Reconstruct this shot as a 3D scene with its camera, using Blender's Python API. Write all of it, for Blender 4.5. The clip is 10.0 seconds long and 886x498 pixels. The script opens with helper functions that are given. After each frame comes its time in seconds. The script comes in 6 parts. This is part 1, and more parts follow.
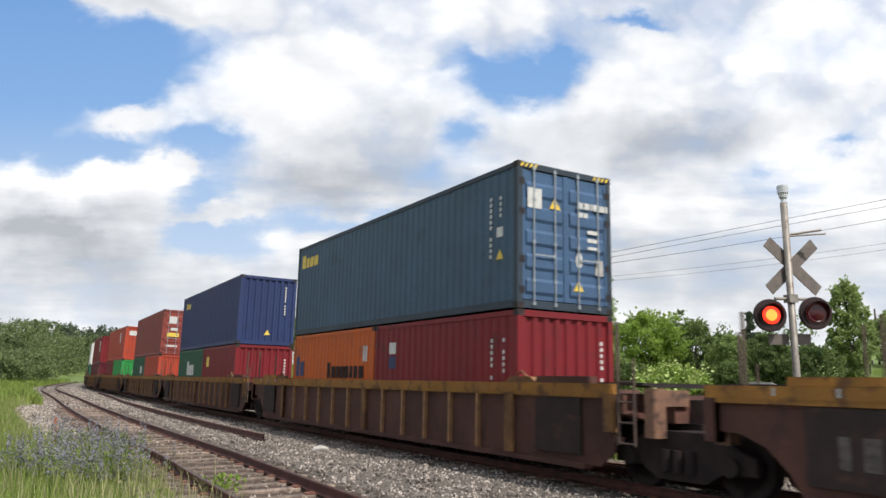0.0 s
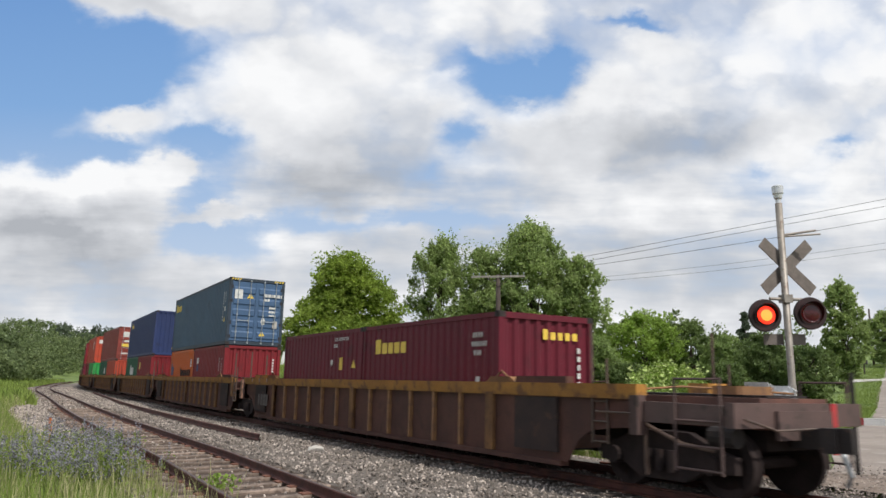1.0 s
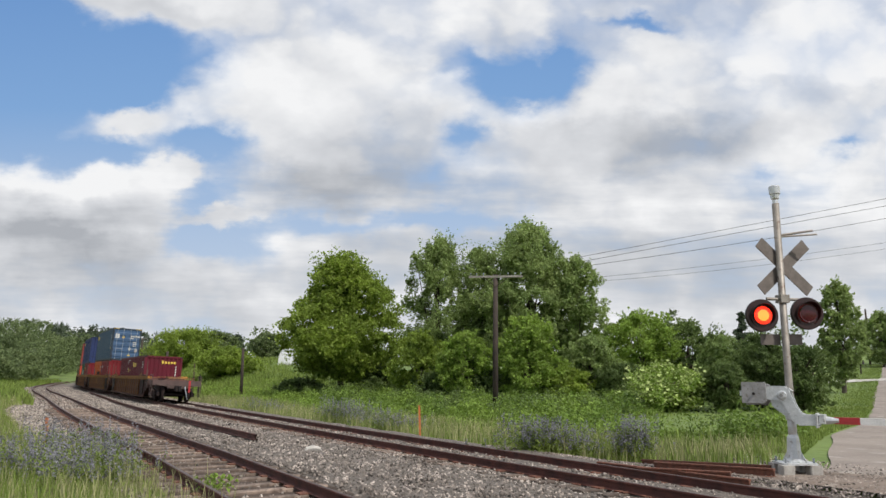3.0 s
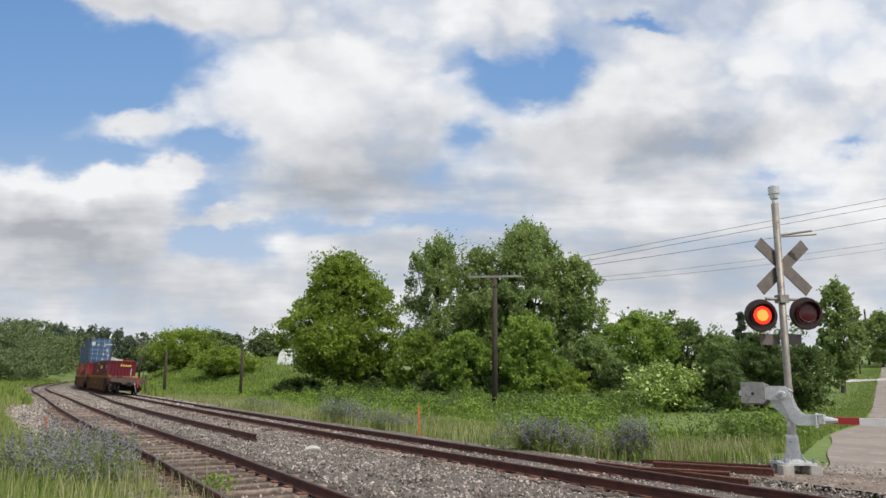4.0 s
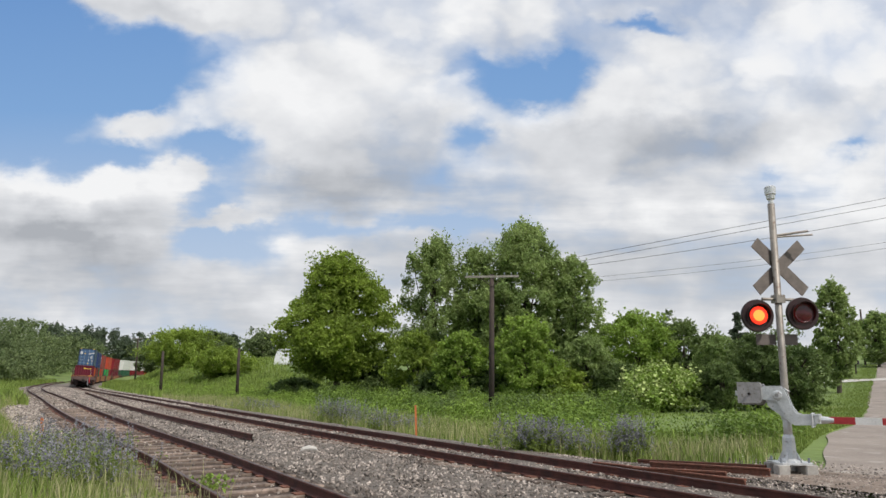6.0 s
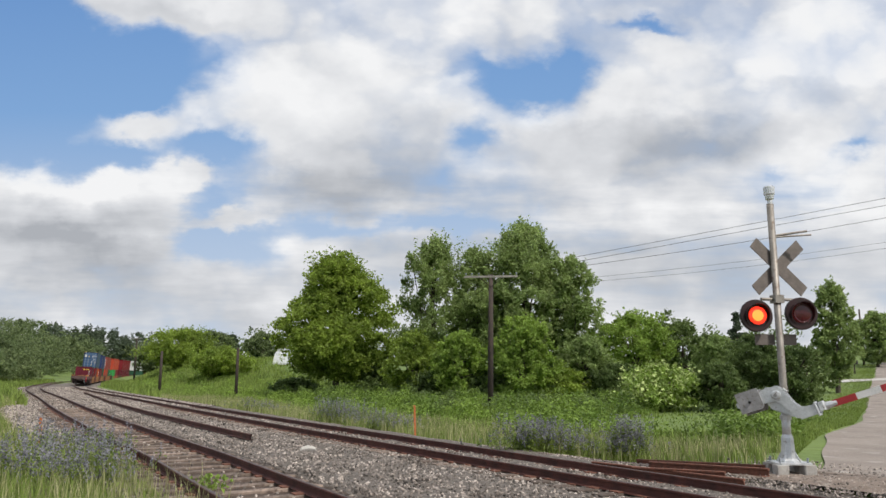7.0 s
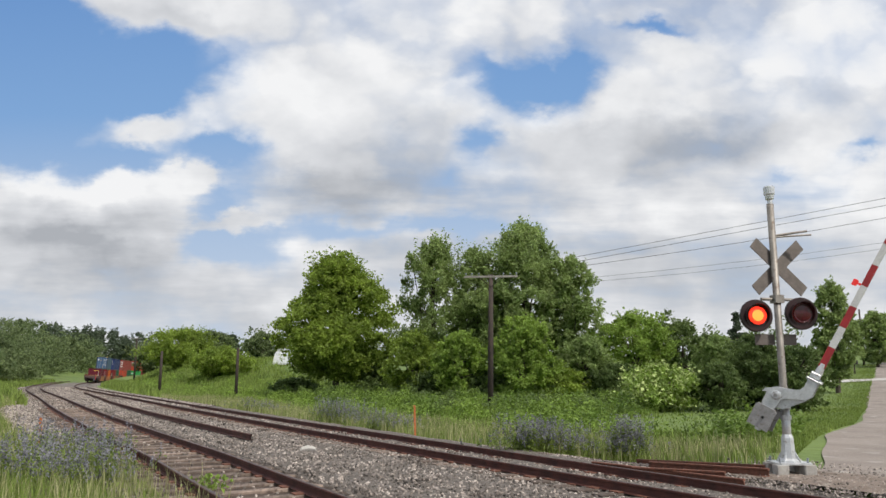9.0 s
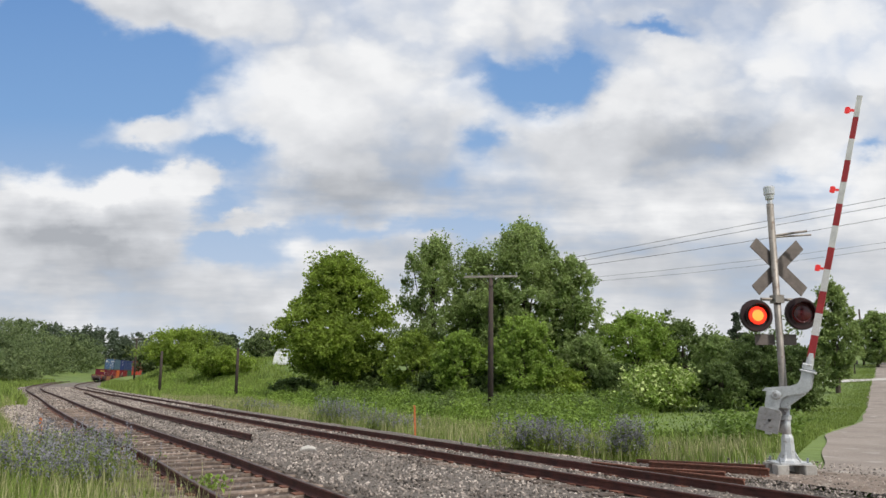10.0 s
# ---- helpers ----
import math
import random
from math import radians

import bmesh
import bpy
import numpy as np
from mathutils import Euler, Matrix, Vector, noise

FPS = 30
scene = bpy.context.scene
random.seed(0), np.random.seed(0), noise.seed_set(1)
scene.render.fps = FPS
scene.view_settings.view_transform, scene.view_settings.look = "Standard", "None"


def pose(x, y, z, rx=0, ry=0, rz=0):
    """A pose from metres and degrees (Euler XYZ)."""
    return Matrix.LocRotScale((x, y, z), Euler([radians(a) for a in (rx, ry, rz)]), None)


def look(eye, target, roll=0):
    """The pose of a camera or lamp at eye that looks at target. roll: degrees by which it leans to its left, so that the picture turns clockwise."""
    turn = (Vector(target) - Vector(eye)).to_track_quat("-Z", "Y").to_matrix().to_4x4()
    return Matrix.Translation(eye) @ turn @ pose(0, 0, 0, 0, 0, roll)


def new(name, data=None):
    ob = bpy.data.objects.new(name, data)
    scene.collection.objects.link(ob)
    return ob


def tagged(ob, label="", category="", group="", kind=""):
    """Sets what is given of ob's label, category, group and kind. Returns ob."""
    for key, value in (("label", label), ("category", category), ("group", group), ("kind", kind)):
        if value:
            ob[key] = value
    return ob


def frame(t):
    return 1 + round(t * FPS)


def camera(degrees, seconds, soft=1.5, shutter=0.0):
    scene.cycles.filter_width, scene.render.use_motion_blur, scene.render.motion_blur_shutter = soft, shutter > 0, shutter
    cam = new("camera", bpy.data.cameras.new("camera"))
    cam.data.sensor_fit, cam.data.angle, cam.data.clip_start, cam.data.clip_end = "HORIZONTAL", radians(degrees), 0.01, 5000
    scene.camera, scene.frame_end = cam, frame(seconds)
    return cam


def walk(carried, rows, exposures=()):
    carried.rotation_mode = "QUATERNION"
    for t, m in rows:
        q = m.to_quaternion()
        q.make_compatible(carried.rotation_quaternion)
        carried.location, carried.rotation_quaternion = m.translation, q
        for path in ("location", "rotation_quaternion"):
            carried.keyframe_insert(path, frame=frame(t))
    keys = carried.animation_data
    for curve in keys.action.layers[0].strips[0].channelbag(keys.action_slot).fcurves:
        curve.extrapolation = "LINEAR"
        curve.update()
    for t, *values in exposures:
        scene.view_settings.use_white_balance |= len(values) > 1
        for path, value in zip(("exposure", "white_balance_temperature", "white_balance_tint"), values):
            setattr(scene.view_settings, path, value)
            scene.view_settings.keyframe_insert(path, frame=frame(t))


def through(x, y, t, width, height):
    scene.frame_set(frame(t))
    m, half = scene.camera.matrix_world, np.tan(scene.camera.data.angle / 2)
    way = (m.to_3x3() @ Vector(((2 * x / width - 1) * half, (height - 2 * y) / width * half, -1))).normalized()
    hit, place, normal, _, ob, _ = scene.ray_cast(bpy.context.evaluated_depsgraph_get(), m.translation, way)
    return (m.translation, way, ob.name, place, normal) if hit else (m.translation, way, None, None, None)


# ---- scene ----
# ---------------------------------------------------------------- camera
FOV = 2 * math.degrees(math.atan(784 / 1301.5))
TILT = math.degrees(0.1702)
EYE = 1.665
ROLL = 0.18
cam = camera(FOV, 10.0, soft=1.5, shutter=0.1)
PAN = [(0, 20.5), (0.5, 15.6), (1, 13), (1.5, 11.5), (2, 10.2), (2.5, 9), (4, 7.2), (4.5, 6), (5, 4.3), (5.5, 3), (6.2, 1.2), (7, 0), (10, 0)]
walk(cam, [(t, pose(0, 0, EYE, 90 + TILT, 0, math.degrees(p / 1301.5)) @ pose(0, 0, 0, 0, 0, ROLL)) for t, p in PAN],
     exposures=[(0, 0.26), (0.5, 0.19), (1.0, 0.08), (1.5, 0.01), (10, 0.0)])

# ---------------------------------------------------------------- world and sun
SUN_EL, SUN_AZ = 51.0, 138.0          # azimuth clockwise from +y
world = bpy.data.worlds.new("world")
scene.world = world
world.use_nodes = True
wn = world.node_tree.nodes
sky = wn.new("ShaderNodeTexSky")
sky.sky_type, sky.sun_disc = "NISHITA", False
sky.sun_elevation, sky.sun_rotation = radians(SUN_EL), radians(SUN_AZ)
wn["Background"].inputs["Strength"].default_value = 0.115
# broken cloud all round
wl = world.node_tree.links
wtc, wno, wra, wmx = wn.new("ShaderNodeTexCoord"), wn.new("ShaderNodeTexNoise"), wn.new("ShaderNodeValToRGB"), wn.new("ShaderNodeMix")
wno.inputs["Scale"].default_value, wno.inputs["Detail"].default_value = 2.2, 6
wra.color_ramp.elements[0].position, wra.color_ramp.elements[1].position = 0.4, 0.58
wmx.data_type = "RGBA"
wmx.inputs[7].default_value = (6.6, 6.8, 7.1, 1)
wl.new(wtc.outputs["Generated"], wno.inputs["Vector"])
wl.new(wno.outputs["Fac"], wra.inputs["Fac"])
wl.new(wra.outputs["Color"], wmx.inputs[0])
wl.new(sky.outputs[0], wmx.inputs[6])
wl.new(wmx.outputs[2], wn["Background"].inputs["Color"])
sun = new("sun", bpy.data.lights.new("sun", "SUN"))
sun.data.energy, sun.data.angle, sun.data.color = 3.75, radians(1.2), (1.0, 0.95, 0.87)
a, e = radians(SUN_AZ), radians(SUN_EL)
sun.matrix_world = look((40 * math.sin(a) * math.cos(e), 40 * math.cos(a) * math.cos(e), 40 * math.sin(e)), (0, 0, 0))

# ---------------------------------------------------------------- mesh helpers
def vec(*p):
    return np.array(p, float)


class Build:
    """Collects boxes, tubes and plates for one mesh."""

    def __init__(self):
        self.v, self.f = [], []

    def add(self, verts, faces):
        n = len(self.v)
        self.v += [tuple(map(float, p)) for p in verts]
        self.f += [tuple(i + n for i in f) for f in faces]
        return self

    def box(self, x0, x1, y0, y1, z0, z1, m=None, ch=0.0):
        """A box, with its upright edges cut by ch."""
        if ch > 0:
            ring = [(x0 + ch, y0), (x1 - ch, y0), (x1, y0 + ch), (x1, y1 - ch), (x1 - ch, y1), (x0 + ch, y1), (x0, y1 - ch), (x0, y0 + ch)]
        else:
            ring = [(x0, y0), (x1, y0), (x1, y1), (x0, y1)]
        n = len(ring)
        v = [(x, y, z0) for x, y in ring] + [(x, y, z1) for x, y in ring]
        f = [tuple(range(n - 1, -1, -1)), tuple(range(n, 2 * n))] + [(i, (i + 1) % n, n + (i + 1) % n, n + i) for i in range(n)]
        if m is not None:
            v = [m @ Vector(p) for p in v]
        return self.add(v, f)

    def tube(self, pts, radii, seg=10, cap=True):
        pts = [Vector(p) for p in pts]
        if not hasattr(radii, "__len__"):
            radii = [radii] * len(pts)
        v, f = [], []
        for i, p in enumerate(pts):
            d = (pts[min(i + 1, len(pts) - 1)] - pts[max(i - 1, 0)]).normalized()
            up = Vector((0, 0, 1)) if abs(d.z) < 0.9 else Vector((1, 0, 0))
            s = d.cross(up).normalized()
            u = s.cross(d)
            for k in range(seg):
                a = 2 * math.pi * k / seg
                v.append(p + (s * math.cos(a) + u * math.sin(a)) * radii[i])
        for i in range(len(pts) - 1):
            for k in range(seg):
                a, b = i * seg + k, i * seg + (k + 1) % seg
                f.append((a, b, b + seg, a + seg))
        if cap:
            f.append(tuple(range(seg - 1, -1, -1)))
            f.append(tuple(range((len(pts) - 1) * seg, len(pts) * seg)))
        return self.add(v, f)

    def prism(self, poly, axis, a, b):
        """A polygon of (p, q) pulled from a to b along axis 'x', 'y' or 'z'."""
        put = {"x": lambda p, q, c: (c, p, q), "y": lambda p, q, c: (p, c, q), "z": lambda p, q, c: (p, q, c)}[axis]
        n = len(poly)
        v = [put(p, q, a) for p, q in poly] + [put(p, q, b) for p, q in poly]
        f = [tuple(range(n)), tuple(range(2 * n - 1, n - 1, -1))] + [(i, n + i, n + (i + 1) % n, (i + 1) % n) for i in range(n)]
        return self.add(v, f)

    def sheet(self, rows):
        """A grid of points, row by row."""
        n = len(rows[0])
        v = [p for r in rows for p in r]
        f = [(i * n + k, i * n + k + 1, (i + 1) * n + k + 1, (i + 1) * n + k) for i in range(len(rows) - 1) for k in range(n - 1)]
        return self.add(v, f)

    def data(self, name, material, smooth=False):
        me = bpy.data.meshes.new(name)
        me.from_pydata(self.v, [], self.f)
        me.materials.append(material)
        if smooth:
            me.shade_smooth()
        bm = bmesh.new()
        bm.from_mesh(me)
        bmesh.ops.recalc_face_normals(bm, faces=bm.faces)
        bm.to_mesh(me)
        bm.free()
        me.update()
        return me


def arrays(name, verts, faces, material, smooth=False):
    """A mesh from numpy arrays, all faces with as many corners."""
    me = bpy.data.meshes.new(name)
    me.from_pydata(np.asarray(verts).tolist(), [], np.asarray(faces).tolist())
    me.materials.append(material)
    if smooth:
        me.shade_smooth()
    me.update()
    return me


def part(name, b, material=None, parent=None, label="", smooth=False, m=None):
    me = b.data(name, material, smooth) if isinstance(b, Build) else b
    ob = new(name, me)
    if parent is not None:
        ob.parent = parent
    if m is not None:
        ob.matrix_basis = m
    return tagged(ob, label)


def thing(name, label, category, group="", m=None, kind=""):
    ob = new(name)
    ob.empty_display_size = 0.2
    if m is not None:
        ob.matrix_basis = m
    return tagged(ob, label, category, group, kind)


# ---------------------------------------------------------------- materials
def mat(name, col, col2=None, rough=0.7, metal=0.0, scale=3.0, fine=40.0, bump=0.15, dist=0.01, dirt=None, dirt_amount=0.0, vary=0.0, spec=0.5, island=0.0):
    """Two-scale mottled surface: col to col2 by broad noise, fine grain and bump, and dirt patches on top."""
    m = bpy.data.materials.new(name)
    m.use_nodes = True
    nt = m.node_tree
    n, l = nt.nodes, nt.links
    bs = n["Principled BSDF"]
    tc = n.new("ShaderNodeTexCoord")
    na = n.new("ShaderNodeTexNoise")
    na.inputs["Scale"].default_value, na.inputs["Detail"].default_value = scale, 6
    nb = n.new("ShaderNodeTexNoise")
    nb.inputs["Scale"].default_value, nb.inputs["Detail"].default_value = fine, 4
    l.new(tc.outputs["Object"], na.inputs["Vector"])
    l.new(tc.outputs["Object"], nb.inputs["Vector"])
    ramp = n.new("ShaderNodeValToRGB")
    ramp.color_ramp.elements[0].position, ramp.color_ramp.elements[1].position = 0.32, 0.68
    col2 = col2 or tuple(c * 0.7 for c in col)
    ramp.color_ramp.elements[0].color, ramp.color_ramp.elements[1].color = (*col2, 1), (*col, 1)
    l.new(na.outputs["Fac"], ramp.inputs["Fac"])
    out = ramp.outputs["Color"]

    def hsv(src, fac, lo, hi):
        rng = n.new("ShaderNodeMapRange")
        rng.inputs["To Min"].default_value, rng.inputs["To Max"].default_value = lo, hi
        l.new(fac, rng.inputs["Value"])
        h = n.new("ShaderNodeHueSaturation")
        l.new(rng.outputs[0], h.inputs["Value"])
        l.new(src, h.inputs["Color"])
        return h.outputs["Color"]

    out = hsv(out, nb.outputs["Fac"], 0.75, 1.25)
    if vary:
        oi = n.new("ShaderNodeObjectInfo")
        out = hsv(out, oi.outputs["Random"], 1 - vary, 1 + vary)
    if island:
        ge = n.new("ShaderNodeNewGeometry")
        out = hsv(out, ge.outputs["Random Per Island"], 1 - island, 1 + island)
    if dirt:
        nd = n.new("ShaderNodeTexNoise")
        nd.inputs["Scale"].default_value, nd.inputs["Detail"].default_value = scale * 2.3, 8
        l.new(tc.outputs["Object"], nd.inputs["Vector"])
        dr = n.new("ShaderNodeValToRGB")
        dr.color_ramp.elements[0].position, dr.color_ramp.elements[1].position = 0.66 - 0.3 * dirt_amount, 0.76 - 0.3 * dirt_amount
        l.new(nd.outputs["Fac"], dr.inputs["Fac"])
        mx = n.new("ShaderNodeMix")
        mx.data_type = "RGBA"
        l.new(dr.outputs["Color"], mx.inputs[0])
        l.new(out, mx.inputs[6])
        mx.inputs[7].default_value = (*dirt, 1)
        out = mx.outputs[2]
    l.new(out, bs.inputs["Base Color"])
    bs.inputs["Roughness"].default_value, bs.inputs["Metallic"].default_value = rough, metal
    bs.inputs["Specular IOR Level"].default_value = spec
    if bump:
        bp = n.new("ShaderNodeBump")
        bp.inputs["Strength"].default_value, bp.inputs["Distance"].default_value = bump, dist
        l.new(nb.outputs["Fac"], bp.inputs["Height"])
        l.new(bp.outputs[0], bs.inputs["Normal"])
    return m


def leaf_mat(name, col, col2, through=0.35, scale=0.5):
    """Leaves: colour by clump and by leaf, with light coming through."""
    m = mat(name, col, col2, rough=0.55, scale=scale, fine=6, bump=0, island=0.35, spec=0.3)
    nt = m.node_tree
    bs = nt.nodes["Principled BSDF"]
    tr = nt.nodes.new("ShaderNodeBsdfTranslucent")
    mx = nt.nodes.new("ShaderNodeMixShader")
    mx.inputs[0].default_value = through
    nt.links.new(bs.inputs["Base Color"].links[0].from_socket, tr.inputs["Color"])
    nt.links.new(bs.outputs[0], mx.inputs[1])
    nt.links.new(tr.outputs[0], mx.inputs[2])
    nt.links.new(mx.outputs[0], nt.nodes["Material Output"].inputs["Surface"])
    return m


def glow(name, col, strength, base=(0.2, 0.01, 0.01)):
    m = bpy.data.materials.new(name)
    m.use_nodes = True
    bs = m.node_tree.nodes["Principled BSDF"]
    bs.inputs["Base Color"].default_value = (*base, 1)
    bs.inputs["Roughness"].default_value = 0.25
    bs.inputs["Emission Color"].default_value = (*col, 1)
    bs.inputs["Emission Strength"].default_value = strength
    return m


M_RAIL = mat("rusted_rail", (0.115, 0.04, 0.03), (0.058, 0.024, 0.02), rough=0.75, metal=0.2, scale=4, fine=60)
M_RAILHEAD = mat("worn_railhead", (0.11, 0.075, 0.065), (0.06, 0.042, 0.038), rough=0.5, metal=0.5, scale=2, fine=40, bump=0.05)
M_TIE = mat("weathered_tie_wood", (0.225, 0.172, 0.138), (0.085, 0.063, 0.051), rough=0.9, scale=5, fine=70, bump=0.5, vary=0.6, dirt=(0.1, 0.07, 0.055), dirt_amount=0.35)
M_STEELPLATE = mat("tie_plate_rust", (0.19, 0.07, 0.042), (0.1, 0.045, 0.03), rough=0.85, scale=15, fine=80)
M_STONE = mat("ballast_stone", (0.345, 0.3, 0.265), (0.14, 0.117, 0.1), rough=0.9, scale=1.5, fine=30, bump=0.3, island=0.8)
M_BALLAST = mat("ballast_bed", (0.22, 0.195, 0.17), (0.1, 0.083, 0.07), rough=0.95, scale=14, fine=55, bump=1.0, dist=0.05, dirt=(0.14, 0.11, 0.085), dirt_amount=0.3)
M_APRON = mat("brown_gravel_apron", (0.25, 0.2, 0.165), (0.14, 0.105, 0.082), rough=0.95, scale=1.2, fine=26, bump=0.9, dist=0.03, dirt=(0.33, 0.29, 0.25), dirt_amount=0.2)
M_DIRT = mat("brown_track_dirt", (0.088, 0.06, 0.044), (0.045, 0.031, 0.024), rough=0.95, scale=3, fine=40, bump=0.8, dist=0.03, dirt=(0.16, 0.13, 0.105), dirt_amount=0.12)
M_SHOULDER = mat("pale_stony_soil", (0.36, 0.32, 0.27), (0.22, 0.185, 0.15), rough=0.95, scale=2.0, fine=24, bump=0.9, dist=0.04, dirt=(0.2, 0.2, 0.1), dirt_amount=0.2)
M_ROAD = mat("gravel_road", (0.27, 0.23, 0.2), (0.19, 0.16, 0.14), rough=0.95, scale=0.6, fine=22, bump=0.6, dist=0.03, dirt=(0.33, 0.3, 0.27), dirt_amount=0.25)
M_DRIVE = mat("pale_gravel", (0.5, 0.48, 0.45), (0.4, 0.38, 0.35), rough=0.95, scale=0.5, fine=12)
M_CONCRETE = mat("concrete", (0.42, 0.4, 0.37), (0.27, 0.25, 0.23), rough=0.9, scale=6, fine=50, bump=0.3)
M_ALU = mat("aluminium_paint", (0.66, 0.67, 0.68), (0.52, 0.53, 0.54), rough=0.42, metal=0.55, scale=7, fine=50, bump=0.05, dirt=(0.3, 0.28, 0.26), dirt_amount=0.12)
# the counterweight's shade is put into this darker grey; dirt patches are real
M_WEIGHT = mat("shade_darkened_grey", (0.36, 0.35, 0.345), (0.26, 0.255, 0.25), rough=0.6, metal=0.3, scale=7, fine=50, bump=0.1, dirt=(0.2, 0.17, 0.15), dirt_amount=0.25)
M_MAST = mat("galvanised_mast", (0.3, 0.275, 0.245), (0.2, 0.18, 0.16), rough=0.55, metal=0.5, scale=5, fine=50, bump=0.1, dirt=(0.15, 0.105, 0.08), dirt_amount=0.25)
M_SIGNBACK = mat("weathered_sign_back", (0.17, 0.145, 0.13), (0.12, 0.1, 0.09), rough=0.7, metal=0.2, scale=6, fine=50, bump=0.1)
M_BLACK = mat("black_enamel", (0.02, 0.016, 0.016), (0.012, 0.01, 0.01), rough=0.4, scale=6, fine=50, bump=0.05)
M_REDRIM = mat("red_tinted_hood", (0.03, 0.008, 0.009), (0.016, 0.006, 0.006), rough=0.45, scale=6, fine=40, bump=0.05)
M_LENS_OFF = mat("dark_red_lens", (0.06, 0.006, 0.008), (0.04, 0.004, 0.006), rough=0.15, scale=20, fine=60, bump=0.2)
M_LENS_ON = glow("lit_red_lens", (1.0, 0.035, 0.012), 1.5, (0.5, 0.02, 0.01))
M_LENS_HOT = glow("lit_lens_centre", (1.0, 0.24, 0.035), 1.9, (0.5, 0.1, 0.02))
M_TIPLAMP = glow("gate_arm_lamp_red", (1.0, 0.05, 0.05), 0.55)
M_WHITEPAINT = mat("white_arm_paint", (0.75, 0.74, 0.72), (0.6, 0.59, 0.57), rough=0.5, scale=5, fine=40, bump=0.05)
M_REDPAINT = mat("red_arm_paint", (0.42, 0.03, 0.035), (0.3, 0.022, 0.026), rough=0.5, scale=5, fine=40, bump=0.05)
M_POLEWOOD = mat("dark_pole_wood", (0.06, 0.043, 0.034), (0.03, 0.023, 0.02), rough=0.9, scale=4, fine=40, bump=0.5)
M_ARMWOOD = mat("grey_crossarm_wood", (0.3, 0.28, 0.25), (0.2, 0.18, 0.16), rough=0.9, scale=5, fine=50, bump=0.3)
M_STAKE = mat("orange_stake", (0.55, 0.17, 0.05), (0.4, 0.13, 0.05), rough=0.8, scale=8, fine=40)
M_WIRE = mat("dark_wire", (0.06, 0.06, 0.065), (0.04, 0.04, 0.045), rough=0.6, scale=2, fine=10, bump=0)
M_BARK = mat("bark", (0.1, 0.078, 0.06), (0.05, 0.04, 0.032), rough=0.95, scale=3, fine=20, bump=0.8, dist=0.03)
M_GROUND = mat("meadow_ground", (0.14, 0.2, 0.045), (0.085, 0.13, 0.03), rough=0.95, scale=0.12, fine=2.5, bump=0.6, dist=0.1, dirt=(0.2, 0.21, 0.08), dirt_amount=0.18)
M_DRYGRASS = leaf_mat("dry_grass", (0.4, 0.38, 0.2), (0.26, 0.27, 0.12), 0.3, 0.8)
M_GRASS = leaf_mat("fresh_grass", (0.235, 0.3, 0.07), (0.15, 0.215, 0.048), 0.4, 0.5)
M_WEED = leaf_mat("broad_weed_leaves", (0.22, 0.32, 0.055), (0.12, 0.19, 0.04), 0.4, 0.4)
M_FLOWER = leaf_mat("blue_violet_flowers", (0.25, 0.245, 0.28), (0.19, 0.19, 0.21), 0.25, 0.8)
M_LEAF_A = leaf_mat("maple_leaves", (0.305, 0.4, 0.066), (0.18, 0.255, 0.045), 0.55, 0.35)
M_LEAF_B = leaf_mat("poplar_leaves", (0.34, 0.425, 0.155), (0.22, 0.3, 0.1), 0.55, 0.35)
M_LEAF_C = leaf_mat("dark_shrub_leaves", (0.175, 0.235, 0.075), (0.1, 0.15, 0.048), 0.5, 0.4)
M_LEAF_D = leaf_mat("bright_shrub_leaves", (0.31, 0.43, 0.085), (0.21, 0.31, 0.06), 0.55, 0.4)
M_LEAF_FAR = leaf_mat("distant_leaves", (0.19, 0.24, 0.1), (0.12, 0.165, 0.068), 0.4, 0.1)
M_CONIFER = leaf_mat("conifer_needles", (0.09, 0.12, 0.07), (0.06, 0.085, 0.052), 0.2, 0.2)
M_BLOSSOM = leaf_mat("cream_blossom", (0.5, 0.57, 0.23), (0.34, 0.44, 0.14), 0.3, 1.5)
M_TARP = mat("white_tarpaulin", (0.75, 0.76, 0.78), (0.62, 0.63, 0.66), rough=0.6, scale=1, fine=12)
M_CAR = mat("well_car_paint", (0.145, 0.06, 0.043), (0.08, 0.037, 0.03), rough=0.75, scale=1.2, fine=25, bump=0.15, dirt=(0.085, 0.04, 0.031), dirt_amount=0.35)
M_CARDARK = mat("sooty_steel", (0.026, 0.019, 0.019), (0.014, 0.011, 0.011), rough=0.7, metal=0.2, scale=3, fine=30, dirt=(0.06, 0.034, 0.027), dirt_amount=0.2)
M_SOOT = mat("black_truck_grime", (0.034, 0.024, 0.023), (0.018, 0.013, 0.013), rough=0.9, scale=3, fine=30, dirt=(0.03, 0.019, 0.016), dirt_amount=0.2, spec=0.2)
M_PANEL = mat("dark_brown_panel", (0.06, 0.036, 0.032), (0.036, 0.025, 0.024), rough=0.8, scale=2, fine=30, dirt=(0.085, 0.045, 0.034), dirt_amount=0.2)
M_PLAT = mat("purple_brown_steel", (0.105, 0.063, 0.057), (0.066, 0.042, 0.038), rough=0.7, scale=2, fine=30, bump=0.15, dirt=(0.05, 0.034, 0.03), dirt_amount=0.25)
M_SILL = mat("ochre_side_sill", (0.46, 0.22, 0.04), (0.3, 0.14, 0.034), rough=0.7, scale=1.5, fine=25, bump=0.15, dirt=(0.2, 0.095, 0.038), dirt_amount=0.4)
M_FADED = mat("faded_lettering", (0.115, 0.098, 0.09), (0.07, 0.058, 0.053), rough=0.8, scale=9, fine=40, dirt=(0.05, 0.04, 0.035), dirt_amount=0.4)
